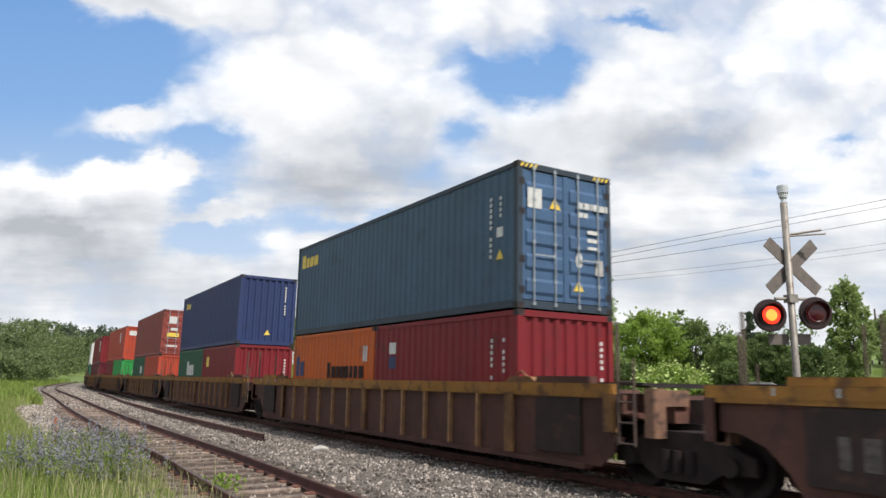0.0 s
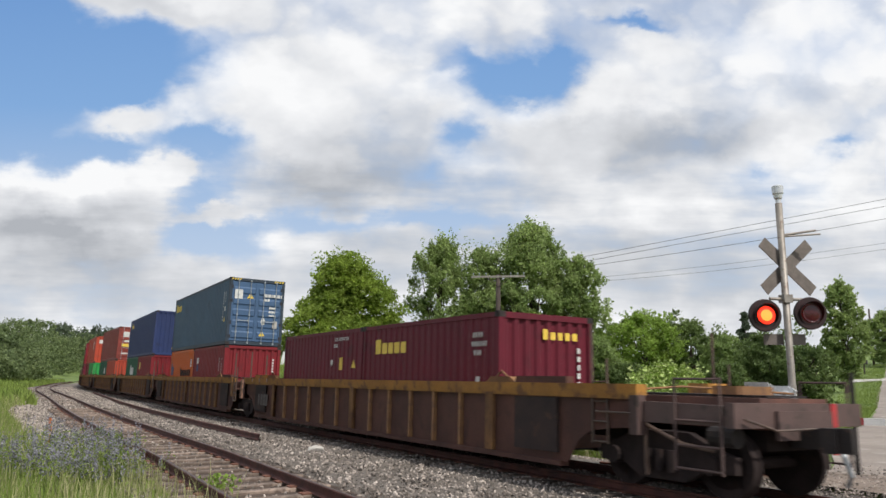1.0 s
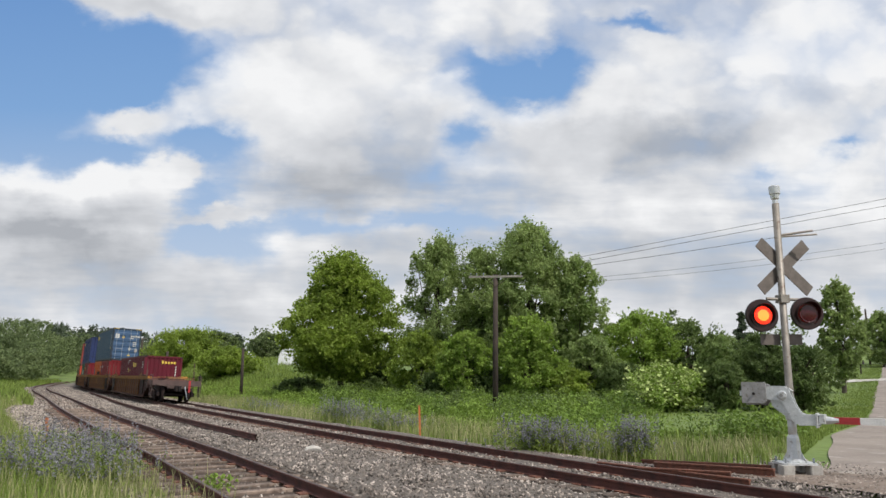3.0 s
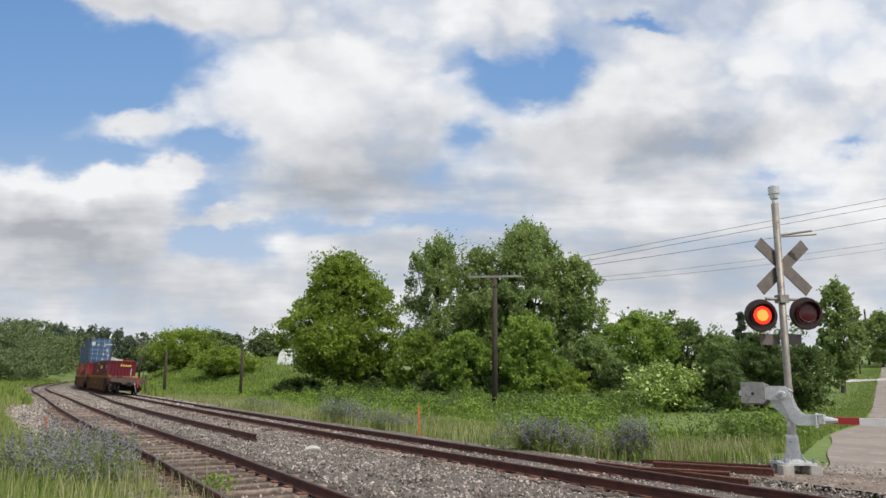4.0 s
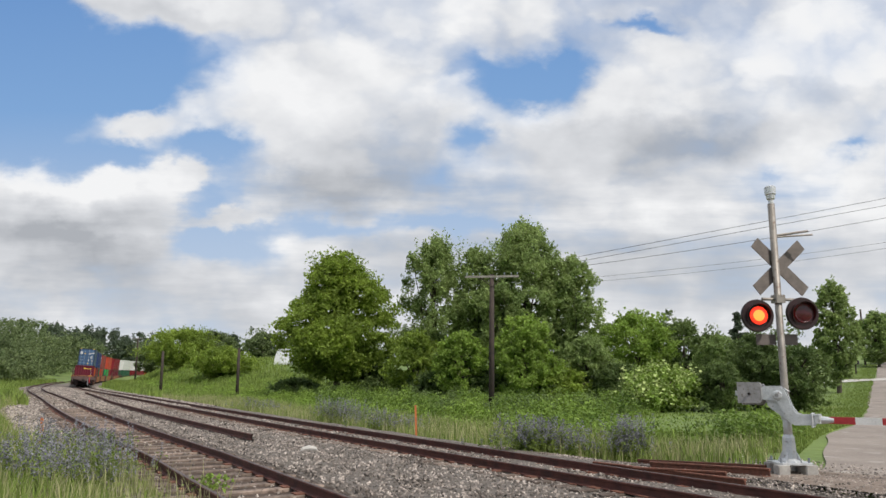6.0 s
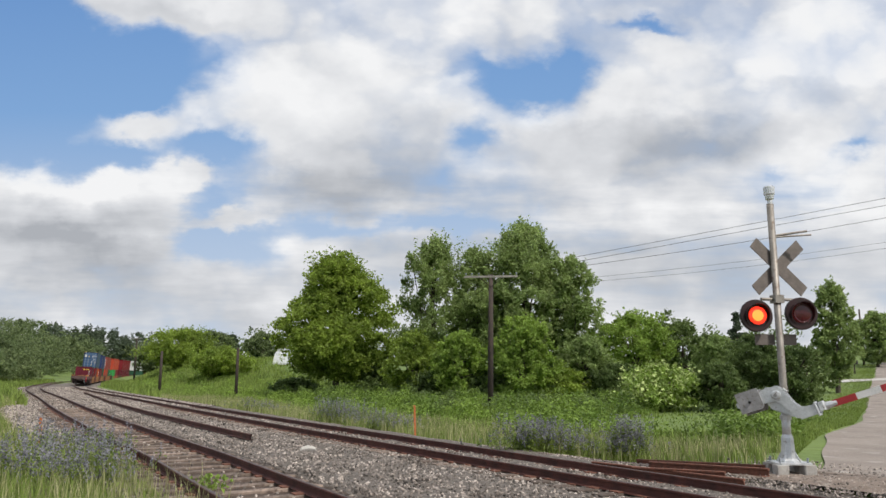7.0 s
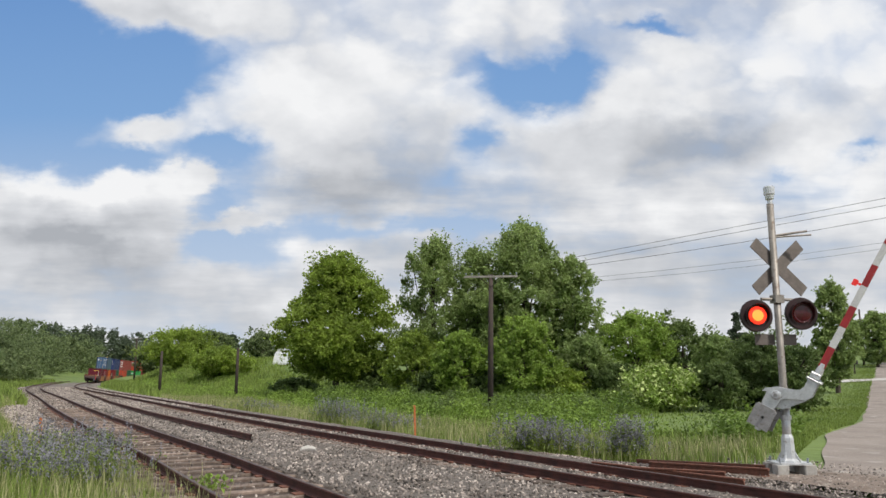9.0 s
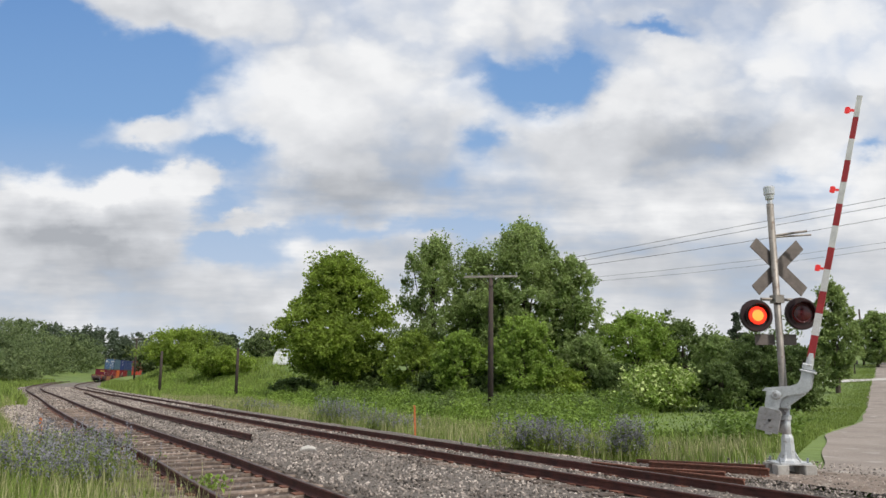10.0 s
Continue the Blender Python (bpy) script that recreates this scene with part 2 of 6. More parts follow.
M_RIB = mat("rusty_rib", (0.29, 0.145, 0.055), (0.17, 0.085, 0.042), rough=0.8, scale=2.5, fine=30, dirt=(0.16, 0.08, 0.045), dirt_amount=0.35)
M_BRACKET = mat("tan_bracket_paint", (0.24, 0.125, 0.075), (0.14, 0.075, 0.05), rough=0.75, scale=3, fine=30, bump=0.15, dirt=(0.07, 0.04, 0.03), dirt_amount=0.35)
M_HANDRAIL = mat("handrail_paint", (0.1, 0.062, 0.045), (0.06, 0.038, 0.03), rough=0.6, scale=5, fine=30)
M_WHITE = mat("white_lettering", (0.6, 0.6, 0.58), (0.44, 0.44, 0.43), rough=0.6, scale=8, fine=40, bump=0)
M_YELLOW = mat("yellow_lettering", (0.72, 0.52, 0.07), (0.6, 0.42, 0.06), rough=0.6, scale=8, fine=40, bump=0)
M_GREYROD = mat("galvanised_rod", (0.36, 0.39, 0.42), (0.25, 0.28, 0.31), rough=0.45, metal=0.5, scale=8, fine=40, bump=0.05)


def paint(name, col):
    g = sum(col) / 3
    return mat(name, col, tuple(0.78 * c + 0.06 * g for c in col), rough=0.6, scale=0.9, fine=18, bump=0.08, dirt=tuple(0.6 * c + 0.12 * g for c in col), dirt_amount=0.2, spec=0.25)


P_BLUE = paint("steel_blue_paint", (0.056, 0.102, 0.158))
# door blue raised above the walls' blue to carry the end face's light
P_BLUEDOOR = paint("light_raised_door_blue", (0.055, 0.11, 0.21))
P_BLUEFRAME = paint("worn_dark_blue_frame", (0.035, 0.05, 0.07))
P_NAVY = paint("navy_paint", (0.026, 0.042, 0.125))
P_RED = paint("brick_red_paint", (0.185, 0.014, 0.02))
P_MAROON = paint("maroon_paint", (0.12, 0.0115, 0.024))
P_ORANGE = paint("orange_paint", (0.5, 0.095, 0.01))
P_GREEN = paint("dark_green_paint", (0.02, 0.09, 0.05))
P_BRIGHTGREEN = paint("bright_green_paint", (0.03, 0.3, 0.07))
P_RUST = paint("russet_paint", (0.24, 0.05, 0.04))
P_SCARLET = paint("scarlet_paint", (0.42, 0.06, 0.03))
P_WHITE = paint("off_white_paint", (0.6, 0.6, 0.58))
# ---------------------------------------------------------------- railway line in plan
KNOT_S = [-60, 0, 30, 60, 90, 120, 150, 190, 230, 420]
KNOT_K = [-1.29, -1.29, -1.05, 0.97, -2.13, -2.7, -0.6, -1.4, -4.0, -5.0]   # turn per metre, thousandths, right is negative
LEAN = 0.0209
_s = np.arange(-60, 420, 0.5)
_k = np.interp(_s, KNOT_S, KNOT_K) / 1000
_i0 = 120
_th = 0.5726 + (np.cumsum(_k) - np.cumsum(_k)[_i0]) * 0.5
_x = np.cumsum(-np.sin(_th)) * 0.5
_y = np.cumsum(np.cos(_th)) * 0.5
_x, _y = _x - _x[_i0] + 5.721, _y - _y[_i0] + 8.959


def lean(s):
    """Cant of the main line, greater in the far curve."""
    return float(np.interp(s, [15, 60, 130], [LEAN, 0.042, 0.055]))


def line(s):
    """Place and heading of the main line's middle, s metres along it."""
    return np.interp(s, _s, _x), np.interp(s, _s, _y), np.interp(s, _s, _th)


def beside(s, d):
    """The point d metres to the right of the main line."""
    x, y, th = line(s)
    return x + d * np.cos(th), y + d * np.sin(th)


def on_line(s, z=0.0):
    """Pose of a thing that stands on the canted main line and faces along it."""
    x, y, th = line(s)
    return pose(x, y, 0, 0, math.degrees(lean(s)), math.degrees(th)) @ pose(0, 0, z)


def siding(s):
    """Middle of the siding: its distance from the main line shrinks to nothing far off."""
    return np.interp(s, [-60, 5, 12, 20, 40, 90, 130, 170, 420], [-6.2, -5.8, -5.57, -5.6, -5.7, -5.6, -5.7, -6.8, -14])


def smooth(a, b, x):
    t = np.clip((np.asarray(x, float) - a) / (b - a), 0, 1)
    return t * t * (3 - 2 * t)


_ps, _px, _py = _s[::3], _x[::3], _y[::3]
_pt = _th[::3]


def place_of(x, y):
    """(s, d) of points in plan: along the main line and to its right."""
    x, y = np.atleast_1d(np.asarray(x, float)), np.atleast_1d(np.asarray(y, float))
    i = np.empty(len(x), int)
    for a in range(0, len(x), 20000):
        q = (x[a:a + 20000, None] - _px) ** 2 + (y[a:a + 20000, None] - _py) ** 2
        i[a:a + 20000] = q.argmin(1)
    d = (x - _px[i]) * np.cos(_pt[i]) + (y - _py[i]) * np.sin(_pt[i])
    return _ps[i], d


ROAD_DIR = vec(0.515, 0.857)
ROAD_EDGE = vec(9.6, 19.08)


def terrain(x, y):
    """Height of the ground."""
    x, y = np.atleast_1d(np.asarray(x, float)), np.atleast_1d(np.asarray(y, float))
    s, d = place_of(x, y)
    r = np.hypot(x, y)
    z = np.full(len(x), -0.2)
    left = siding(s) - 2.0
    # shoulder and ditch to the right of the line, rising meadow behind it
    z += -0.22 * smooth(2.0, 4.0, d) + 0.3 * smooth(10, 30, d) + 0.9 * smooth(30, 75, d)
    # bank inside the far curve
    z += 3.3 * np.exp(-((s - 132) / 32) ** 2) * smooth(4.5, 15, d) * (1 - 0.75 * smooth(22, 55, d))
    z += 1.2 * np.exp(-((s - 92) / 32) ** 2) * smooth(8, 18, d) * (1 - smooth(30, 60, d))
    # bank to the left
    z += (0.12 * smooth(0.2, 3, left - d) + 2.6 * smooth(3, 22, left - d) * smooth(25, 90, s) + 4.0 * smooth(15, 60, left - d) * smooth(60, 150, s))
    # knoll that carries the tent
    z += 1.5 * np.exp(-((x + 23) / 15) ** 2 - ((y - 106) / 13) ** 2)
    # hillside far left, behind the curve
    z += 5 * smooth(150, 420, r) * smooth(0.2, -0.5, x / np.maximum(r, 1))
    # rise along the road
    along = (x - ROAD_EDGE[0]) * ROAD_DIR[0] + (y - ROAD_EDGE[1]) * ROAD_DIR[1]
    z += 5.5 * smooth(30, 190, along) * smooth(12, 45, d)
    lump = np.array([noise.noise((a * 0.11, b * 0.11, 0.3)) for a, b in zip(x, y)])
    z += lump * (0.12 * smooth(4, 9, d) + 0.2 * smooth(0.5, 4, left - d) + 0.6 * smooth(80, 300, r))
    # level crossing
    cross = (x - ROAD_EDGE[0]) * ROAD_DIR[1] - (y - ROAD_EDGE[1]) * ROAD_DIR[0]
    near = smooth(-4.5, -0.5, cross) * (1 - smooth(16, 24, d)) * smooth(1.3, 2.6, d)
    z = z * (1 - near) + (-0.1) * near
    return z


def ground_z(x, y):
    return float(terrain(x, y)[0])


# one sheet to the horizon, fine in front of the camera
az = np.concatenate([np.arange(-180, -46, 4.0), np.arange(-46, 46, 0.28), np.arange(46, 177, 4.0), [180.0]])
rr = np.concatenate([[0.0, 0.4], np.geomspace(0.8, 9, 22), np.geomspace(9, 320, 190)[1:], np.geomspace(320, 4200, 26)[1:]])
A, R = np.meshgrid(np.radians(az), rr)
gx, gy = (R * np.sin(A)).ravel(), (R * np.cos(A)).ravel()
gv = np.stack([gx, gy, terrain(gx, gy)], 1)
# the sheet dips under track bed and road, which have surfaces of their own
gs, gd = place_of(gx, gy)
g_cross = (gx - ROAD_EDGE[0]) * ROAD_DIR[1] - (gy - ROAD_EDGE[1]) * ROAD_DIR[0]
g_along = (gx - ROAD_EDGE[0]) * ROAD_DIR[0] + (gy - ROAD_EDGE[1]) * ROAD_DIR[1]
gv[:, 2] -= 0.2 * ((gd < 2.3) & (gd > siding(gs) - 1.7) & (gs < 370)) + 0.2 * ((g_cross > 1.4) & (g_cross < 7.4) & (g_along > -5.5) & (g_along < 230))
nA, nR = len(az), len(rr)
ii = (np.arange(nR - 1)[:, None] * nA + np.arange(nA - 1)[None, :]).ravel()
gf = np.stack([ii, ii + 1, ii + nA + 1, ii + nA], 1)
ground = part("ground", arrays("ground", gv, gf, M_GROUND, True))
tagged(ground, "green meadow ground beside the railway line", "ground", kind="structure")


def strip(name, label, category, edge_a, edge_b, material, lift, steps=60):
    """A strip of ground cover between two edges given as functions of u in 0..1."""
    rows = []
    for i in range(steps + 1):
        u = i / steps
        a, b = np.array(edge_a(u)), np.array(edge_b(u))
        p = [a + (b - a) * k / 8 for k in range(9)]
        z = terrain([q[0] for q in p], [q[1] for q in p]) + lift
        rows.append([(q[0], q[1], h) for q, h in zip(p, z)])
    ob = part(name, Build().sheet(rows), material, smooth=True)
    return tagged(ob, label, category, kind="structure")


# ballast bed under both tracks
rows = []
for s in np.concatenate([np.arange(-30, 60, 0.6), np.arange(60, 380, 3)]):
    sd = float(siding(s))
    row = []
    for d in np.concatenate([[sd - 2.3, sd - 1.9], np.linspace(sd - 1.5, 1.75, 26), [2.15, 2.7]]):
        x, y = beside(s, d)
        end = d < sd - 2.2 or d > 2.6
        z = -0.42 if end else -0.165 + 0.035 * noise.noise((x * 0.9, y * 0.9, 0)) + 0.02 * noise.noise((x * 4, y * 4, 2))
        if d < sd - 1.4 and not end:
            z -= 0.03
        z += -0.13 if abs(d - sd) < 1.42 else 0.0
        row.append((x, y, z))
    rows.append(row)
tagged(part("ballast_bed", Build().sheet(rows), M_BALLAST, smooth=True), "grey crushed stone ballast under two railway tracks", "ballast", kind="structure")

ROAD_OUT = vec(0.857, -0.515)


def road_edge(u, side):
    """Ragged left edge, with room for the signal at the near end, and the straight far edge."""
    a = -6.6 + 245 * u
    if side:
        return ROAD_EDGE + ROAD_DIR * a + ROAD_OUT * 8.0
    return ROAD_EDGE + ROAD_DIR * a + ROAD_OUT * (float(np.interp(a, [-6.6, -4, -1, 4, 12, 30, 60], [0.35, 0.35, 0.1, -0.3, 0.2, 0.25, 0.0])) + 0.05 * math.sin(a * 0.9) + 0.15 * math.sin(a * 0.11))


strip("road", "grey gravel road climbing away from the level crossing", "road", lambda u: road_edge(u, 0), lambda u: road_edge(u, 1), M_ROAD, 0.035, 420)
strip("driveway", "pale gravel driveway branching off the road", "driveway", lambda u: vec(36 + 22 * u, 71 + 3 * u), lambda u: vec(36 + 22 * u, 74.5 + 3 * u), M_DRIVE, 0.06, 20)
strip("dirt_apron", "bare brown dirt and gravel beside the line", "dirt", lambda u: vec(*beside(-16 + 27 * u, 2.2)), lambda u: vec(*beside(-16 + 27 * u, 7.5 - 4.6 * u ** 0.7 + 0.2 * math.sin(u * 30))), M_APRON, 0.04, 90)
# trodden dirt between the siding's ties
rows = []
for s in np.arange(-12, 90, 0.5):
    row = []
    for d in np.linspace(-1.5, 1.5, 13):
        x, y = beside(s, float(siding(s)) + d)
        row.append((x, y, -0.208 - 0.02 * (abs(d) > 1.4) + 0.022 * noise.noise((x * 2.1, y * 2.1, 1)) + 0.012 * noise.noise((x * 7, y * 7, 4))))
    rows.append(row)
tagged(part("siding_bed", Build().sheet(rows), M_DIRT, smooth=True), "brown dirt and fine stone under the siding", "track bed", kind="structure")

strip("gravel_shoulder", "pale stony shoulder left of the siding", "gravel", lambda u: vec(*beside(11 + 62 * u, float(siding(11 + 62 * u)) - 1.5)),
      lambda u: vec(*beside(11 + 62 * u, float(siding(11 + 62 * u)) - 2.0 - 1.7 * math.sin(math.pi * min(1, u * 1.15)) ** 0.8 + 0.15 * math.sin(u * 47))), M_SHOULDER, 0.05, 120)

# ---------------------------------------------------------------- sky
def sky_material():
    """Broken cumulus over blue, laid out on the dome by direction."""
    m = bpy.data.materials.new("cloudy_sky")
    m.use_nodes = True
    nt = m.node_tree
    n, l = nt.nodes, nt.links
    n.remove(n["Principled BSDF"])

    def math_(op, a, b=None, c=None):
        q = n.new("ShaderNodeMath")
        q.operation = op
        for i, v in enumerate((a, b, c)):
            if v is None:
                continue
            if isinstance(v, (int, float)):
                q.inputs[i].default_value = v
            else:
                l.new(v, q.inputs[i])
        return q.outputs[0]

    def dot(v, w):
        q = n.new("ShaderNodeVectorMath")
        q.operation = "DOT_PRODUCT"
        l.new(v, q.inputs[0])
        q.inputs[1].default_value = w
        return q.outputs["Value"]

    tc = n.new("ShaderNodeTexCoord").outputs["Object"]
    ct, st = math.cos(radians(TILT)), math.sin(radians(TILT))
    fwd = math_("MAXIMUM", dot(tc, (0, ct, st)), 0.05)
    u0 = math_("MULTIPLY", math_("DIVIDE", dot(tc, (1, 0, 0)), fwd), 1.095)
    v0 = math_("MULTIPLY", math_("DIVIDE", dot(tc, (0, -st, ct)), fwd), 1.095)
    comb = n.new("ShaderNodeCombineXYZ")
    l.new(u0, comb.inputs[0])
    l.new(math_("MULTIPLY", v0, 1.5), comb.inputs[1])

    def fbm(scale, detail, rough=0.55, off=0.0):
        t = n.new("ShaderNodeTexNoise")
        t.inputs["Scale"].default_value, t.inputs["Detail"].default_value, t.inputs["Roughness"].default_value = scale, detail, rough
        mp = n.new("ShaderNodeMapping")
        mp.inputs["Location"].default_value = (off, off * 0.7, off)
        l.new(comb.outputs[0], mp.inputs["Vector"])
        l.new(mp.outputs[0], t.inputs["Vector"])
        return t.outputs["Fac"]

    # ragged edges: the layout is warped by two noises
    u = math_("ADD", u0, math_("MULTIPLY", math_("SUBTRACT", fbm(6, 5, 0.55, 1.3), 0.5), 0.12))
    v = math_("ADD", v0, math_("MULTIPLY", math_("SUBTRACT", fbm(6, 5, 0.55, 5.1), 0.5), 0.1))

    u = math_("ADD", u, math_("MULTIPLY", math_("SUBTRACT", fbm(19, 4, 0.6, 2.2), 0.5), 0.045))
    v = math_("ADD", v, math_("MULTIPLY", math_("SUBTRACT", fbm(19, 4, 0.6, 7.7), 0.5), 0.04))

    def blob(cx, cy, rx, ry, w):
        dx = math_("DIVIDE", math_("SUBTRACT", u, cx), rx)
        dy = math_("DIVIDE", math_("SUBTRACT", v, cy), ry)
        g = math_("EXPONENT", math_("MULTIPLY", math_("ADD", math_("MULTIPLY", dx, dx), math_("MULTIPLY", dy, dy)), -1.0))
        return math_("MULTIPLY", g, w)

    # openings of blue (negative) and single puffs (positive)
    cover = None
    for b in ((-0.626, 0.262, 0.168, 0.097, -1.2), (-0.441, 0.257, 0.126, 0.059, -0.95), (-0.643, 0.156, 0.109, 0.05, -0.9), (-0.47, 0.131, 0.067, 0.025, -0.95), (-0.323, 0.146, 0.052, 0.029, -1.1), (-0.315, 0.008, 0.101, 0.029, -1.2), (-0.336, 0.077, 0.08, 0.052, -0.9), (-0.618, 0.354, 0.076, 0.05, -1), (-0.42, 0.356, 0.118, 0.03, 1.15), (-0.443, 0.184, 0.039, 0.022, 1.1), (-0.378, 0.109, 0.045, 0.02, 1.5), (-0.323, 0.058, 0.067, 0.013, 1.1), (-0.613, 0.043, 0.126, 0.042, 1.3), (-0.508, 0.072, 0.049, 0.029, 0.9), (-0.445, 0.024, 0.059, 0.027, 0.7), (-0.222, 0.236, 0.101, 0.101, 0.35), (0.127, 0.252, 0.077, 0.039, -1.25), (0.19, 0.283, 0.042, 0.024, -0.5), (0.051, 0.277, 0.038, 0.019, -0.4), (0.045, 0.161, 0.029, 0.039, -0.8), (0.001, 0.106, 0.027, 0.022, -0.4), (-0.037, 0.04, 0.219, 0.017, -0.75), (-0.188, 0.045, 0.059, 0.017, -0.3), (0.312, 0.329, 0.046, 0.012, -0.7), (0.612, 0.148, 0.025, 0.013, -0.65), (0.497, 0.117, 0.029, 0.012, -0.5), (0.199, 0.161, 0.093, 0.042, 0.3)):
        g = blob(*b)
        cover = g if cover is None else math_("ADD", cover, g)
    billow = fbm(3.6, 7, 0.52, 9.0)
    vo = n.new("ShaderNodeTexVoronoi")
    vo.feature = "SMOOTH_F1"
    vo.inputs["Scale"].default_value, vo.inputs["Detail"].default_value, vo.inputs["Smoothness"].default_value = 9.0, 2.0, 0.5
    vw = n.new("ShaderNodeCombineXYZ")
    l.new(u, vw.inputs[0])
    l.new(math_("MULTIPLY", v, 1.25), vw.inputs[1])
    l.new(vw.outputs[0], vo.inputs["Vector"])
    puff = math_("SUBTRACT", 0.42, vo.outputs["Distance"])
    st_n = n.new("ShaderNodeTexNoise")
    st_n.inputs["Scale"].default_value, st_n.inputs["Detail"].default_value, st_n.inputs["Roughness"].default_value = 3.0, 6, 0.55
    st_m = n.new("ShaderNodeMapping")
    st_m.inputs["Scale"].default_value, st_m.inputs["Location"].default_value = (1.0, 4.2, 1.0), (4.4, 1.9, 0)
    l.new(comb.outputs[0], st_m.inputs["Vector"])
    l.new(st_m.outputs[0], st_n.inputs["Vector"])
    low = n.new("ShaderNodeMapRange")
    low.interpolation_type = "SMOOTHSTEP"
    low.inputs["From Min"].default_value, low.inputs["From Max"].default_value = 0.17, 0.05
    l.new(v0, low.inputs["Value"])
    streak = math_("MULTIPLY", math_("SUBTRACT", st_n.outputs["Fac"], 0.5), low.outputs[0])
    cover = math_("ADD", cover, math_("MULTIPLY", streak, -1.7))
    cover = math_("ADD", math_("ADD", cover, 1.1), math_("ADD", math_("MULTIPLY", math_("SUBTRACT", billow, 0.5), 0.8), math_("MULTIPLY", puff, 0.55)))
    fac = n.new("ShaderNodeMapRange")
    fac.interpolation_type = "SMOOTHSTEP"
    fac.inputs["From Min"].default_value, fac.inputs["From Max"].default_value = 0.05, 1.0
    l.new(cover, fac.inputs["Value"])
    # grey undersides, and relief as the light from the upper right gives it
    shade = None
    for b in ((-0.146, 0.095, 0.143, 0.03, 0.6), (-0.079, 0.148, 0.101, 0.034, 0.2), (0.4, 0.171, 0.16, 0.032, 0.65), (0.283, 0.119, 0.101, 0.029, 0.35), (-0.55, 0.013, 0.135, 0.024, 0.5), (-0.575, -0.037, 0.219, 0.05, 0.3), (0, -0.024, 0.883, 0.097, 0.32), (-0.407, 0.333, 0.126, 0.022, 0.35), (-0.491, 0.091, 0.042, 0.02, -0.5), (-0.588, 0.093, 0.084, 0.024, -0.45), (0.148, 0.201, 0.08, 0.02, -0.4), (0.06, 0.109, 0.05, 0.024, -0.35), (-0.247, 0.236, 0.126, 0.059, -0.25), (0.602, 0.304, 0.143, 0.05, -0.35), (0.005, 0.245, 0.063, 0.034, -0.3), (0.569, 0.093, 0.084, 0.029, -0.25), (0.602, 0.228, 0.126, 0.022, 0.25)):
        g = blob(*b)
        shade = g if shade is None else math_("ADD", shade, g)
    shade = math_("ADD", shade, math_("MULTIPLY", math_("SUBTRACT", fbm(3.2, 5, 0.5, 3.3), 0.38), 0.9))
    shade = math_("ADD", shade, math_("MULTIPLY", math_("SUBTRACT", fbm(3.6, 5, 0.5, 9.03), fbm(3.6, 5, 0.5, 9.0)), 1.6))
    shade = math_("ADD", shade, math_("MULTIPLY", streak, 1.5))
    shade = math_("SUBTRACT", shade, math_("MULTIPLY", puff, 0.35))
    ramp = n.new("ShaderNodeValToRGB")
    el = ramp.color_ramp.elements
    el[0].position, el[0].color = 0.0, (0.9, 0.905, 0.915, 1)
    el[1].position, el[1].color = 1.0, (0.42, 0.44, 0.475, 1)
    mid = el.new(0.4)
    mid.color = (0.685, 0.7, 0.73, 1)
    l.new(shade, ramp.inputs["Fac"])
    # blue, paler towards the horizon
    blue = n.new("ShaderNodeValToRGB")
    be = blue.color_ramp.elements
    be[0].position, be[0].color = 0.0, (0.52, 0.62, 0.76, 1)
    be[1].position, be[1].color = 0.55, (0.125, 0.27, 0.575, 1)
    bm_ = be.new(0.28)
    bm_.color = (0.215, 0.385, 0.67, 1)
    l.new(math_("ADD", v0, 0.08), blue.inputs["Fac"])
    mx = n.new("ShaderNodeMix")
    mx.data_type = "RGBA"
    l.new(fac.outputs[0], mx.inputs[0])
    l.new(blue.outputs["Color"], mx.inputs[6])
    l.new(ramp.outputs["Color"], mx.inputs[7])
    em = n.new("ShaderNodeEmission")
    l.new(mx.outputs[2], em.inputs["Color"])
    em.inputs["Strength"].default_value = 1.0
    l.new(em.outputs[0], n["Material Output"].inputs["Surface"])
    m.cycles.emission_sampling = "NONE"
    return m


rows = []
for el_ in np.linspace(-4, 62, 34):
    rows.append([(4300 * math.sin(radians(q)) * math.cos(radians(el_)), 4300 * math.cos(radians(q)) * math.cos(radians(el_)), 4300 * math.sin(radians(el_))) for q in np.linspace(-72, 72, 73)])
sky_dome = part("backdrop_sky", Build().sheet(rows), sky_material(), smooth=True, m=pose(0, 0, EYE))
tagged(sky_dome, "blue sky with drifting white and grey clouds", "sky", kind="structure")

# ---------------------------------------------------------------- tracks
RAIL_PROFILE = [(-0.07, -0.16), (0.07, -0.16), (0.07, -0.145), (0.012, -0.125), (0.012, -0.045), (0.037, -0.032), (0.037, -0.006), (0.03, 0.0),
                (-0.03, 0.0), (-0.037, -0.006), (-0.037, -0.032), (-0.012, -0.045), (-0.012, -0.125), (-0.07, -0.145)]


def rail_mesh(s0, s1, off, cant=lambda s: 0.0, dz=0.0, step=1.5):
    """A rail along the line; off(s) is its distance to the right of the main line."""
    rows = []
    for s in np.linspace(s0, s1, max(2, int((s1 - s0) / step))):
        d = float(off(s))
        z = dz - d * cant(s)
        rows.append([(*beside(s, d + p), q + z) for p, q in RAIL_PROFILE + RAIL_PROFILE[:1]])
    return Build().sheet(rows)


def railhead_mesh(s0, s1, off, cant, dz=0.0):
    rows = []
    for s in np.linspace(s0, s1, int((s1 - s0) / 1.5)):
        d = float(off(s))
        z = dz - d * cant(s) + 0.0025
        rows.append([(*beside(s, d + p), z) for p in (-0.027, 0.027)])
    return Build().sheet(rows)


